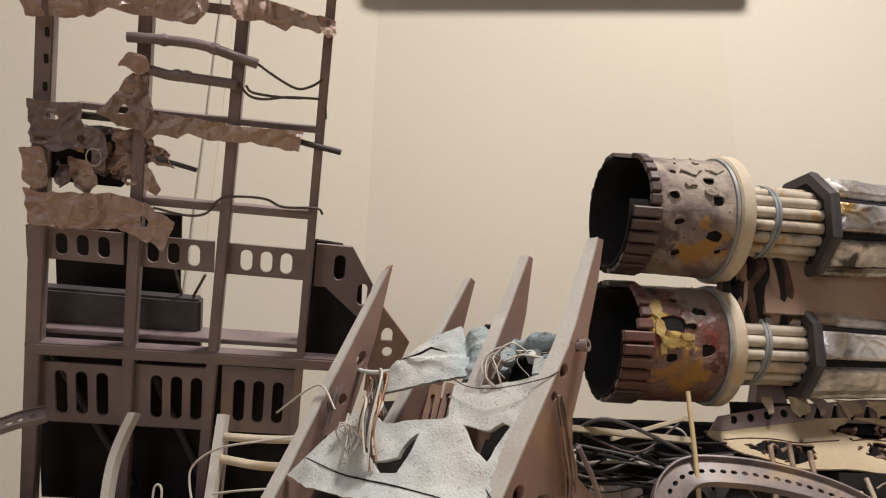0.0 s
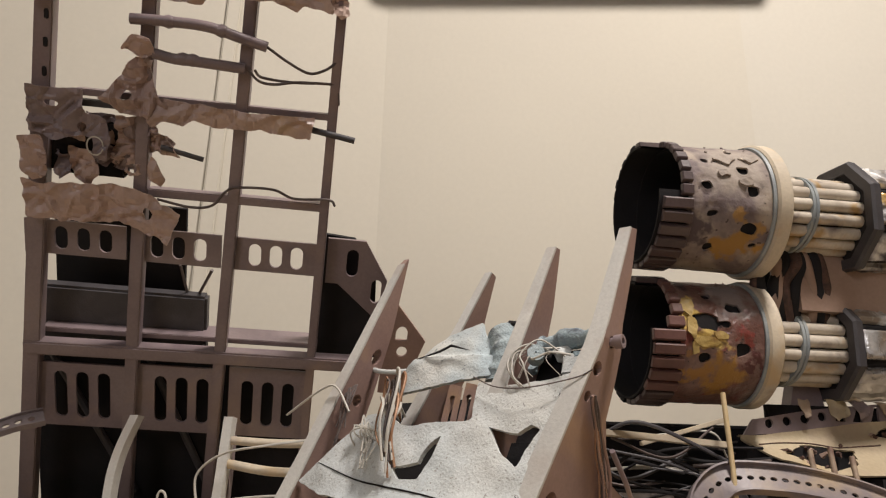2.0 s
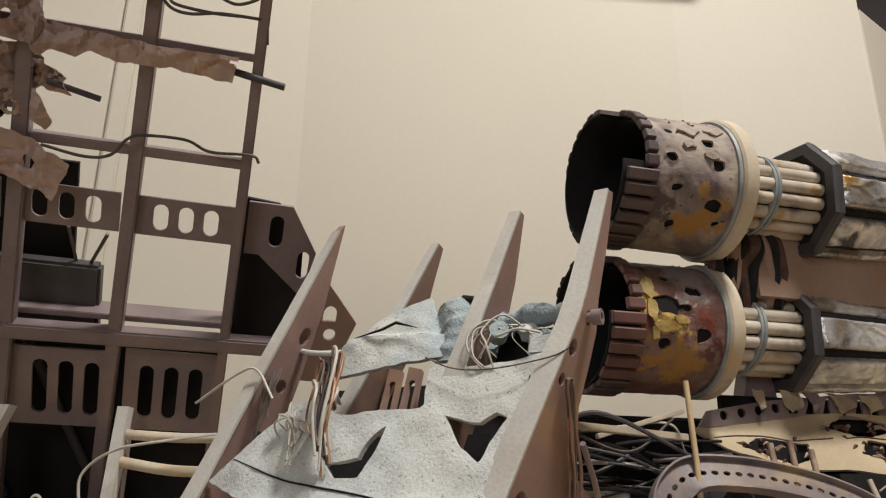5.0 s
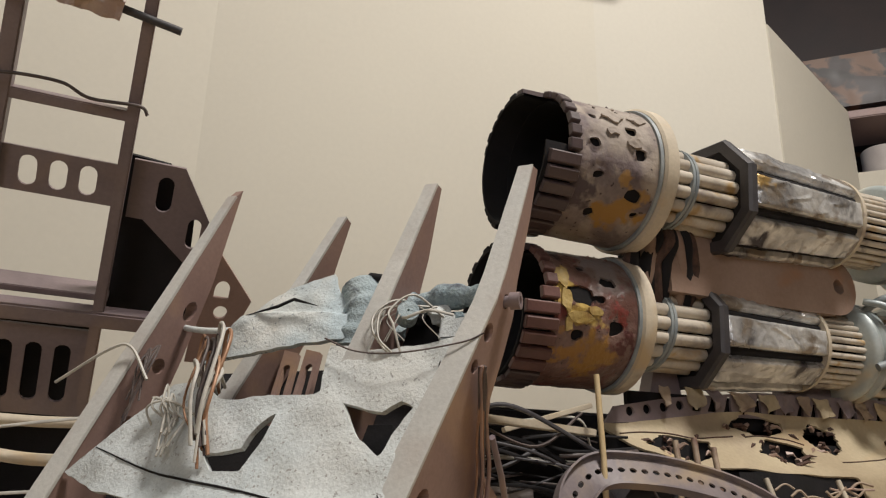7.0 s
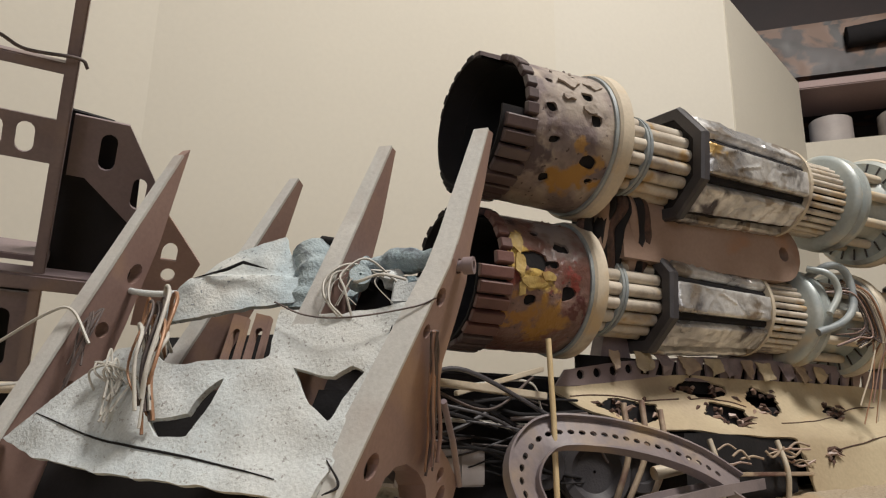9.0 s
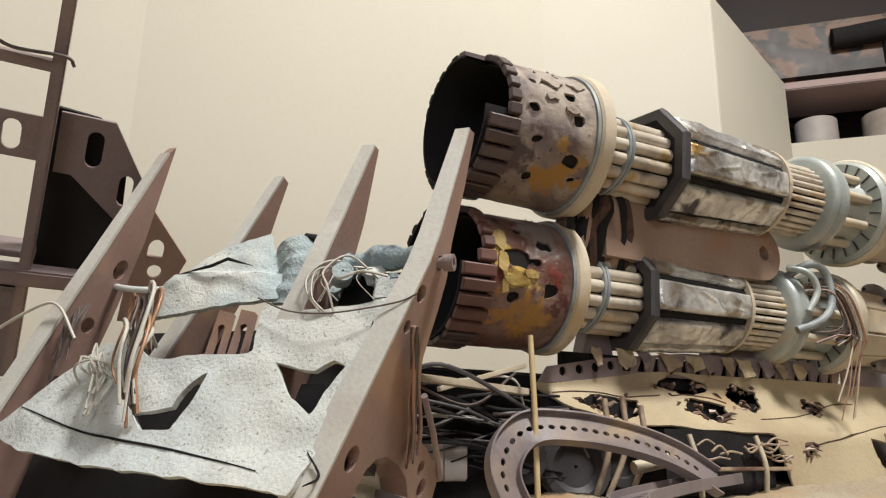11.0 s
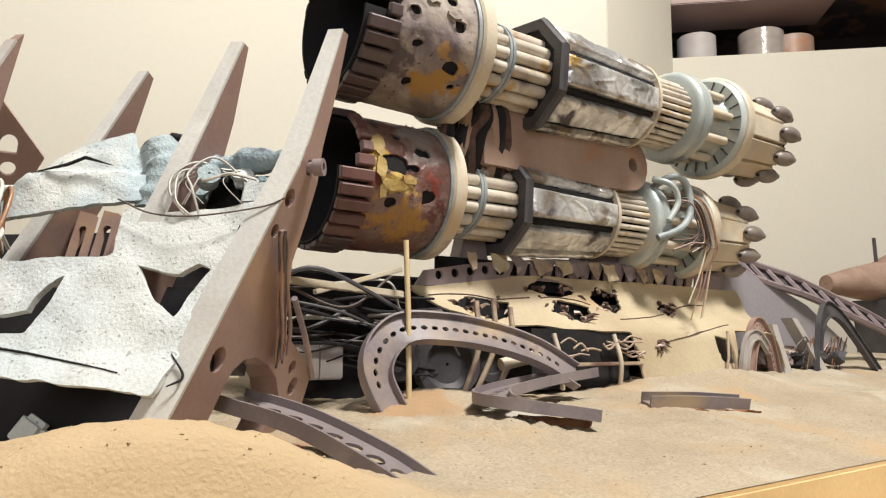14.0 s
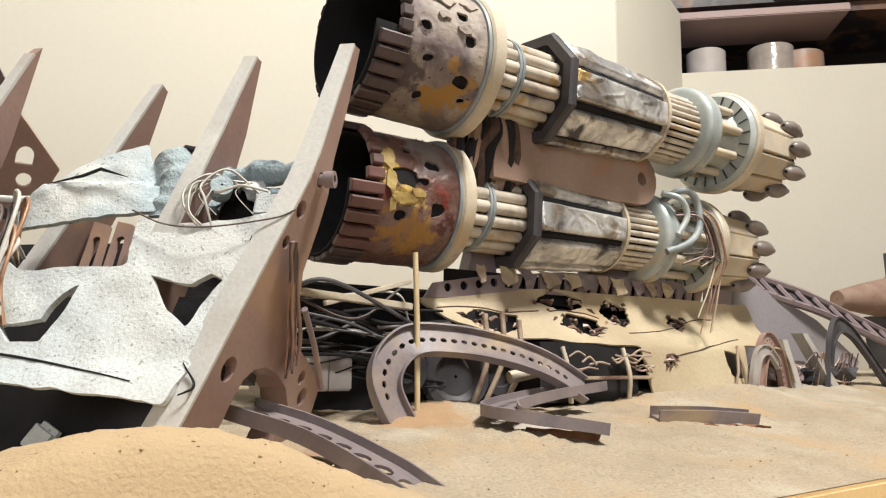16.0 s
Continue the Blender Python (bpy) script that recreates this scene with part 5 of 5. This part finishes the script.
def fold(a, c, seed, amount):
    """Sharp folds in two scales, like crushed foil."""
    v = Vector((a * 30 + seed, c * 30, seed * 1.9))
    v += 0.45 * noise.noise_vector(v * 0.8)
    out = 0.0
    for size, share in ((1.0, 1.0), (2.3, 0.55), (5.0, 0.22)):
        near, far = noise.voronoi(v * size)[0][:2]
        out += share * (1.3 * near - 0.5 * max(0.0, 0.2 - (far - near)) / 0.2)
    return amount * (1.6 * out + 0.5 * noise.noise(v * 0.5))


def scrap(outline, holes, seed, b=-0.008, amount=0.006, label="crumpled brown skin scrap", mat=FOIL, curl=0.0):
    cs = [p[1] for p in outline]
    lo, hi = min(cs), max(cs)
    part("skin_scrap", sheet(ragged(outline, 0.0016, 0.003, seed), [ragged(h, 0.0012, 0.0025, seed + 3 + i) for i, h in enumerate(holes)], 0.0014,
         lambda a, c, d: Vector((a, b - 0.007 - curl * (hi - c) + d + fold(a, c, seed, amount), c)), 0.0009), mat, tower, label, 20)


scrap([(0.003, 0.262), (0.002, 0.243), (0.006, 0.232), (0.016, 0.233), (0.018, 0.246), (0.045, 0.236), (0.055, 0.243), (0.075, 0.2415), (0.110, 0.240), (0.118, 0.252), (0.118, 0.272), (0.003, 0.272)], [], 1.0, amount=0.005)
scrap([(0.018, 0.243), (0.044, 0.244), (0.040, 0.2365), (0.028, 0.233), (0.019, 0.2345)], [], 2.0, -0.008)
scrap([(0.130, 0.262), (0.132, 0.248), (0.142, 0.246), (0.152, 0.248), (0.166, 0.243), (0.170, 0.247), (0.190, 0.2445), (0.186, 0.255), (0.150, 0.262)], [], 3.0)
scrap([(0.187, 0.256), (0.188, 0.246), (0.194, 0.242), (0.199, 0.245), (0.198, 0.254)], [], 4.0, -0.005)
scrap([(0.004, 0.180), (0.036, 0.180), (0.038, 0.166), (0.050, 0.162), (0.054, 0.150), (0.052, 0.135), (0.044, 0.138), (0.042, 0.150), (0.030, 0.150), (0.020, 0.146), (0.010, 0.150), (0.003, 0.150)], [disc(0.018, 0.170, 0.0045, 8, 0.6), disc(0.036, 0.156, 0.003, 8)], 5.0, label="torn grey-brown skin scrap", mat=GREYBROWN)
scrap([(-0.001, 0.148), (0.013, 0.149), (0.016, 0.135), (0.014, 0.122), (0.006, 0.118), (0.0, 0.126)], [], 6.0, -0.010)
scrap([(-0.001, 0.120), (0.010, 0.117), (0.030, 0.120), (0.060, 0.121), (0.078, 0.116), (0.098, 0.103), (0.091, 0.084), (0.080, 0.089), (0.060, 0.096), (0.040, 0.093), (0.001, 0.094)], [disc(0.078, 0.103, 0.003, 8, 1.6)], 7.0, -0.008, 0.005)
scrap([(0.048, 0.176), (0.060, 0.192), (0.068, 0.204), (0.078, 0.206), (0.079, 0.190), (0.084, 0.178), (0.094, 0.177), (0.094, 0.170), (0.078, 0.166), (0.060, 0.168)], [disc(0.064, 0.180, 0.003, 8)], 8.0, -0.010, 0.009)
scrap([(0.058, 0.206), (0.069, 0.219), (0.080, 0.216), (0.081, 0.208), (0.074, 0.203), (0.064, 0.208)], [], 9.0, -0.010, 0.005)
scrap([(0.078, 0.180), (0.108, 0.179), (0.140, 0.177), (0.182, 0.179), (0.180, 0.164), (0.150, 0.166), (0.120, 0.165), (0.106, 0.168), (0.098, 0.164), (0.088, 0.166), (0.080, 0.161), (0.074, 0.170)], [], 10.0, -0.008, 0.005)
scrap([(0.055, 0.166), (0.074, 0.166), (0.082, 0.160), (0.094, 0.146), (0.098, 0.142), (0.080, 0.144), (0.070, 0.138), (0.076, 0.128), (0.062, 0.126), (0.052, 0.134), (0.056, 0.150)], [disc(0.066, 0.131, 0.0035, 8)], 11.0, -0.012, 0.010)
scrap([(0.078, 0.142), (0.088, 0.128), (0.084, 0.121), (0.076, 0.126)], [], 12.0, -0.008, 0.006)
scrap([(0.024, 0.142), (0.040, 0.140), (0.046, 0.126), (0.038, 0.116), (0.028, 0.122)], [], 13.0, -0.004, 0.008)
for k, (a, c, w, h) in enumerate(((0.046, 0.158, 0.014, 0.012), (0.060, 0.150, 0.013, 0.014), (0.050, 0.140, 0.010, 0.012), (0.068, 0.156, 0.012, 0.010), (0.030, 0.152, 0.012, 0.009), (0.060, 0.136, 0.010, 0.010), (0.022, 0.131, 0.008, 0.011), (0.084, 0.150, 0.010, 0.007))):
    scrap([(a + w * (0.75 + 0.25 * math.sin(3 * q + k)) * math.cos(q * 0.785), c + h * (0.75 + 0.25 * math.cos(2 * q + k)) * math.sin(q * 0.785)) for q in range(8)], [], 20.0 + k, -0.003 - 0.0015 * (k % 4), 0.010, "crushed grey-brown skin scrap", (GREYBROWN, FOIL, GREYBROWN)[k % 3])
# One plain black box fills the space behind the scraps.
part("clutter", box(0.012, 0.06, 0.006, 0.016, 0.122, 0.160, 0.002), DARK, tower, "plain black box behind the skin")
part("wire_loop", tube([(0.046 + 0.005 * math.cos(a * 0.5), -0.010, 0.146 + 0.006 * math.sin(a * 0.5)) for a in range(13)], 0.0005, 5), WIREWHITE, tower)

# ---- ribs and rods at the foot of the tower ----
def ground_rib(pts, w, label, name="curved_rib"):
    t = thing(name, label, "rib", Matrix())
    path = bend(pts, 8)
    bm = bmesh.new()
    rows = []
    for i, p in enumerate(path):
        rows.append([bm.verts.new(p + Vector(o)) for o in ((-w / 2, 0, 0), (w / 2, 0, 0), (w / 2, 0.010, 0), (-w / 2, 0.010, 0))])
    for a, b in zip(rows, rows[1:]):
        for k in range(4):
            bm.faces.new((a[k], a[(k + 1) % 4], b[(k + 1) % 4], b[k]))
    bm.faces.new(rows[0]), bm.faces.new(rows[-1])
    part("blade", bm, EDGE, t, smooth=30)
    return t


ground_rib([(-0.226, 0.54, 0.02), (-0.2275, 0.54, 0.055), (-0.225, 0.54, 0.078), (-0.217, 0.54, 0.103)], 0.0055, "pale curved rib standing at the foot of the tower")
ground_rib([(-0.157, 0.54, 0.02), (-0.1555, 0.54, 0.05), (-0.153, 0.54, 0.103)], 0.006, "pale straight rib standing at the foot of the tower")
rods_t = thing("strut_rods", "two pale rods bridging from the rib to the wreck", "rod", Matrix())
part("rod", tube(bend([(-0.152, 0.545, 0.088), (-0.12, 0.545, 0.0865), (-0.085, 0.545, 0.087)]), 0.0028, 8), CREAM, rods_t, smooth=50)
part("rod", tube(bend([(-0.152, 0.545, 0.073), (-0.12, 0.54, 0.0685), (-0.085, 0.54, 0.0685)]), 0.0030, 8), CREAM, rods_t, smooth=50)
part("tie", box(-0.1595, -0.1515, 0.5515, 0.558, 0.02, 0.092), GREYBROWN, rods_t)
wires_t = thing("loose_wires", "thin loose grey wires curling round the wreck's foot", "wire", Matrix())
for pts in ([(-0.098, 0.53, 0.088), (-0.125, 0.53, 0.084), (-0.150, 0.53, 0.079), (-0.165, 0.53, 0.068), (-0.166, 0.53, 0.055), (-0.158, 0.53, 0.03)],
            [(-0.150, 0.53, 0.05), (-0.125, 0.525, 0.053), (-0.09, 0.52, 0.055), (-0.07, 0.50, 0.056)],
            [(-0.19, 0.535, 0.02), (-0.192, 0.535, 0.05), (-0.189, 0.535, 0.055), (-0.186, 0.535, 0.048), (-0.187, 0.535, 0.02)]):
    part("wire", tube(bend(pts), 0.0008, 6), WIREWHITE, wires_t, smooth=60)
arc = thing("perforated_arc", "small perforated brown arc springing from the tower's foot", "metal channel", Matrix())
channel([(-0.275, 0.535, 0.10), (-0.292, 0.525, 0.093), (-0.312, 0.51, 0.078), (-0.330, 0.50, 0.05), (-0.335, 0.495, 0.02)], (-0.3, -0.8, 0.5), 0.013, 0.004, 0.0012, 0.0024, 0.0075, arc, PURPLEGREY)

# ---- far end of the wreck ----
fin = thing("tail_fin", "smooth grey tail fin rising from the sand", "wreck fin", SHIP)
part("blade", plate([(0.64, 0.02), (0.90, 0.02), (0.93, 0.06), (0.84, 0.105), (0.76, 0.128), (0.70, 0.14), (0.665, 0.125), (0.645, 0.09)], [], 0.012, lambda x, y, z: Vector((x, 0.552 + y, z))), GREYTONE, fin)
track = thing("curved_track", "dark curved track rail with cross ties over the fin", "track", SHIP)
tp = bend([(0.715, 0.575, 0.160), (0.76, 0.57, 0.149), (0.83, 0.56, 0.136), (0.91, 0.555, 0.117), (1.0, 0.55, 0.095), (1.08, 0.54, 0.065), (1.13, 0.54, 0.03)], 10)
for dz, dv in ((0.0, 0.0), (-0.022, -0.016)):
    part("rail", tube([p + Vector((0, dv, dz)) for p in tp], 0.0040, 6), GREYBROWN, track, smooth=30)
for k in range(2, len(tp) - 2, 4):
    part("tie", tube([tp[k] + Vector((0, 0.001, -0.0005)), tp[k] + Vector((0, -0.018, -0.0215))], 0.0030, 6), GREYBROWN, track)
bm = bmesh.new()
rows = [[bm.verts.new(p + Vector((0, dv, dz))) for dv, dz in ((0.003, -0.001), (-0.013, -0.023), (-0.012, -0.025), (0.004, -0.003))] for p in tp]
for a, b in zip(rows, rows[1:]):
    for k in range(4):
        bm.faces.new((a[k], a[(k + 1) % 4], b[(k + 1) % 4], b[k]))
bm.faces.new(rows[0]), bm.faces.new(rows[-1])
part("web", bm, DARKGREY, track, "dark channel web between the rails")
for k, (u, lean, z1, w, v) in enumerate(((0.699, -0.006, 0.080, 0.013, 0.500), (0.776, -0.044, 0.087, 0.014, 0.500))):
    t = thing("sand_rib", "grey rib stump standing in the sand", "rib", SHIP, group="rib stumps in the sand")
    part("blade", plate([(u, 0.02), (u + w, 0.02), (u + w * 0.8 + lean, z1), (u + 0.002 + lean, z1)], [], 0.012, lambda x, y, z: Vector((x, v + y + 0.2 * (z - 0.03), z))), PALEGREY, t)
hoop = thing("sand_hoop", "brown perforated hoop half buried in the sand", "metal channel", SHIP)
channel([(0.610, 0.487, 0.020), (0.617, 0.488, 0.055), (0.638, 0.492, 0.0775), (0.662, 0.497, 0.064), (0.682, 0.502, 0.030)], (0.0, -1, 0.2), 0.013, 0.005, 0.0012, 0.0014, 0.006, hoop, BROWN)
inner = thing("sand_rib", "pale grey curved rib rising from the sand inside the hoop", "rib", SHIP, group="rib stumps in the sand")
channel([(0.593, 0.482, 0.022), (0.600, 0.482, 0.050), (0.611, 0.484, 0.0655), (0.630, 0.487, 0.0685), (0.650, 0.490, 0.056)], (0.0, -1, 0.2), 0.007, 0.004, 0.0012, 0.0001, 1.0, inner, PALEGREY)
hoop2 = thing("sand_hoop", "dark plain hoop half buried in the sand", "metal channel", SHIP)
channel([(0.766, 0.506, 0.030), (0.772, 0.505, 0.075), (0.786, 0.504, 0.096), (0.806, 0.502, 0.091), (0.828, 0.50, 0.074), (0.850, 0.497, 0.052), (0.880, 0.495, 0.025)], (0.3, -1, 0.2), 0.014, 0.005, 0.0014, 0.0001, 1.0, hoop2, DARKGREY)
junk = thing("scrap_heap", "dark heap of charred scrap and wires in the sand", "scrap", SHIP)
for k in range(18):
    u, v = random.uniform(0.640, 0.83), random.uniform(0.510, 0.535)
    r = random.uniform(0.006, 0.014)
    bm = bmesh.new()
    bmesh.ops.create_icosphere(bm, subdivisions=2, radius=r)
    for vv in bm.verts:
        vv.co *= 1 + 0.5 * noise.noise(vv.co * 150 + Vector((k, 0, 0)))
        vv.co.z *= 0.7
    part("lump", bm, (DARK, WARMBROWN, DARKGREY, GREYBROWN)[k % 4], junk, m=Matrix.Translation((u, v, 0.036 + r * 0.5 + random.uniform(0, 0.012))))
for k in range(14):
    u = random.uniform(0.70, 0.82)
    part("wire", tube(bend([(u, 0.51, 0.03), (u + random.uniform(-0.02, 0.02), 0.505, 0.068), (u + random.uniform(-0.03, 0.03), 0.51, 0.05)]), 0.0005, 5), WIREDARK if k % 3 else COPPER, junk)
loom = thing("engine_loom", "loom of thin red-brown and cream wires hanging off the lower engine", "wire loom", SHIP)
for k in range(34):
    a, b = random.gauss(0, 0.006), random.uniform(-0.005, 0.004)
    low = random.uniform(0.080, 0.10) if k % 6 == 0 else random.uniform(0.132, 0.15)
    pts = [(0.535 + a, 0.500 + b, 0.186 + 0.5 * a), (0.548 + 0.7 * a, 0.486 + b, 0.176), (0.556 + 0.6 * a, 0.482 + b, 0.150 + 2 * b), (0.550 + a, 0.484, 0.5 * (low + 0.15)), (0.540 + 1.6 * a, 0.488, low)]
    part("wire", tube(bend(pts), random.uniform(0.0003, 0.0007), 5), (CREAM, WIREDARK, BROWN, WIREDARK, COPPER, WIREDARK, COPPER, WIREDARK)[k % 8], loom, smooth=60)
part("hose", tube(bend([(0.514, 0.512, 0.188), (0.522, 0.494, 0.198), (0.533, 0.489, 0.197), (0.540, 0.488, 0.186), (0.537, 0.486, 0.167), (0.524, 0.487, 0.154), (0.505, 0.494, 0.146)]), 0.0030, 10), STRAP, loom, "blue-grey hose", 60)
part("hose", tube(bend([(0.508, 0.50, 0.196), (0.517, 0.488, 0.190), (0.522, 0.486, 0.176), (0.512, 0.488, 0.160)]), 0.0026, 10), PALEBLUE, loom, "pale grey hose", 60)
far = thing("far_barrel", "red-brown weathered barrel-shaped model behind the wreck", "scale model", frame_of((1.03, 0.80, 0.15), (0.95, -0.10, 0.05), (0, 0, 1)))
part("body", revolve([(-0.10, 0.001), (-0.10, 0.012), (-0.05, 0.022), (0.0, 0.030), (0.05, 0.048), (0.15, 0.058), (0.24, 0.06), (0.24, 0.001)], 32), ROCK, far, smooth=50)
part("cap", revolve([(-0.012, 0.001), (-0.012, 0.03), (0.0, 0.034), (0.02, 0.034), (0.02, 0.001)], 24), WARMBROWN, far, "brown end cap", 50, Matrix.Translation((0.10, -0.05, -0.02)) @ Matrix.Rotation(radians(-70), 4, "Z"))
part("pin", tube([(0.0, 0, 0.02), (0.0, 0, 0.065)], 0.0028, 6), DARKGREY, far, "grey pin")
part("stand", box(-0.02, 0.20, -0.03, 0.03, -0.15, -0.025), DARKGREY, far)

# ---- niche shelves ----
NICHE = frame_of((1.045, 1.209, 0.0), (0.82, -0.57, 0), (0, 0, 1))
tagged(part("niche_shelf", box(-0.02, 0.33, 0.005, 0.15, 0.755, 0.772, 0.002), SHELFPINK, m=NICHE), "dark purple-brown shelf board above the ledge", "shelf", kind="structure")
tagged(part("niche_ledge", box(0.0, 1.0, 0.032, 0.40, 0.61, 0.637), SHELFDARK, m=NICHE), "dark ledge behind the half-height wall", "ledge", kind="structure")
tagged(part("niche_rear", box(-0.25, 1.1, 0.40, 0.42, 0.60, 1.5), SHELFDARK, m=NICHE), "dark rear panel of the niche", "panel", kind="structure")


def roll(s, b, r, h, mat, label):
    t = thing("roll", label, "roll", NICHE @ Matrix.Translation((s, b, 0.637)))
    part("wrap", revolve([(0, 0.014), (0, r - 0.002), (0.002, r), (h - 0.002, r), (h, r - 0.002), (h, 0.014)], 36), mat, t, smooth=40, m=Matrix.Rotation(radians(-90), 4, "Y"))
    part("tube_core", revolve([(0.001, 0.012), (0.001, 0.0138), (h - 0.001, 0.0138), (h - 0.001, 0.012)], 24), STICK, t, smooth=40, m=Matrix.Rotation(radians(-90), 4, "Y"))


roll(0.062, 0.075, 0.040, 0.070, ROLLWHITE, "white wound roll standing on the ledge")
roll(0.195, 0.085, 0.046, 0.075, JAR, "roll wrapped in shiny clear film on the ledge")
roll(0.265, 0.12, 0.046, 0.072, WARMBROWN, "brown wound roll standing on the ledge")
camo = thing("camouflage_model", "model hull with orange-brown camouflage patches, darkened for the dim niche", "scale model", NICHE @ Matrix.Translation((0.0, 0.0, 0.772)))
bm = box(-0.12, 0.9, 0.03, 0.30, 0.002, 0.15, 0.02)
part("hull", bm, CAMO, camo)
part("keel", tube(bend([(0.10, 0.02, 0.09), (0.35, 0.01, 0.10), (0.9, 0.02, 0.10)]), 0.022, 12), DARK, camo, "dark rounded keel", 60)
part("tank", tube([(0.22, 0.03, 0.03), (0.22, 0.03, 0.10)], 0.03, 14), DARK, camo, "dark upright tank", 60)
lamp = thing("ceiling_lamp", "round white ceiling lamp on a short stem", "lamp", Matrix.Translation((0.48, -0.05, 1.53)))
part("shade", revolve([(0.0, 0.17), (0.01, 0.18), (0.03, 0.18), (0.04, 0.06), (0.035, 0.06), (0.027, 0.175), (0.012, 0.175)], 40), WALLWHITE, lamp, smooth=40, m=Matrix.Rotation(radians(-90), 4, "Y"))
part("stem", tube([(0, 0, 0.035), (0, 0, 0.23)], 0.01, 12), WALLWHITE, lamp)


def scatter_grains():
    """Coarse grit strewn on the sand, one joined mesh."""
    rnd = random.Random(7)
    verts, faces = [], []
    for k in range(4500):
        u, v = rnd.uniform(-0.02, 0.62), 0.292 + 0.19 * rnd.random() ** 1.3
        p = ship(u, v)
        r = rnd.choice((0.0002, 0.00025, 0.0003, 0.0004, 0.0006))
        z = sand_z(p.x, p.y) + r * 0.4
        n = len(verts)
        a = rnd.uniform(0, 6.28)
        for j in range(4):
            verts.append((p.x + r * rnd.uniform(0.7, 1.3) * math.cos(a + j * 1.571), p.y + r * rnd.uniform(0.7, 1.3) * math.sin(a + j * 1.571), z + r * rnd.uniform(-0.3, 0.3)))
        verts += [(p.x, p.y, z + r * 0.8), (p.x, p.y, z - r)]
        for j in range(4):
            faces += [(n + j, n + (j + 1) % 4, n + 4), (n + (j + 1) % 4, n + j, n + 5)]
    me = bpy.data.meshes.new("grit")
    me.from_pydata(verts, [], faces)
    me.materials.append(SAND)
    tagged(new("grit", me), "coarse sand grit strewn over the dunes", "grit", kind="stuff")


scatter_grains()
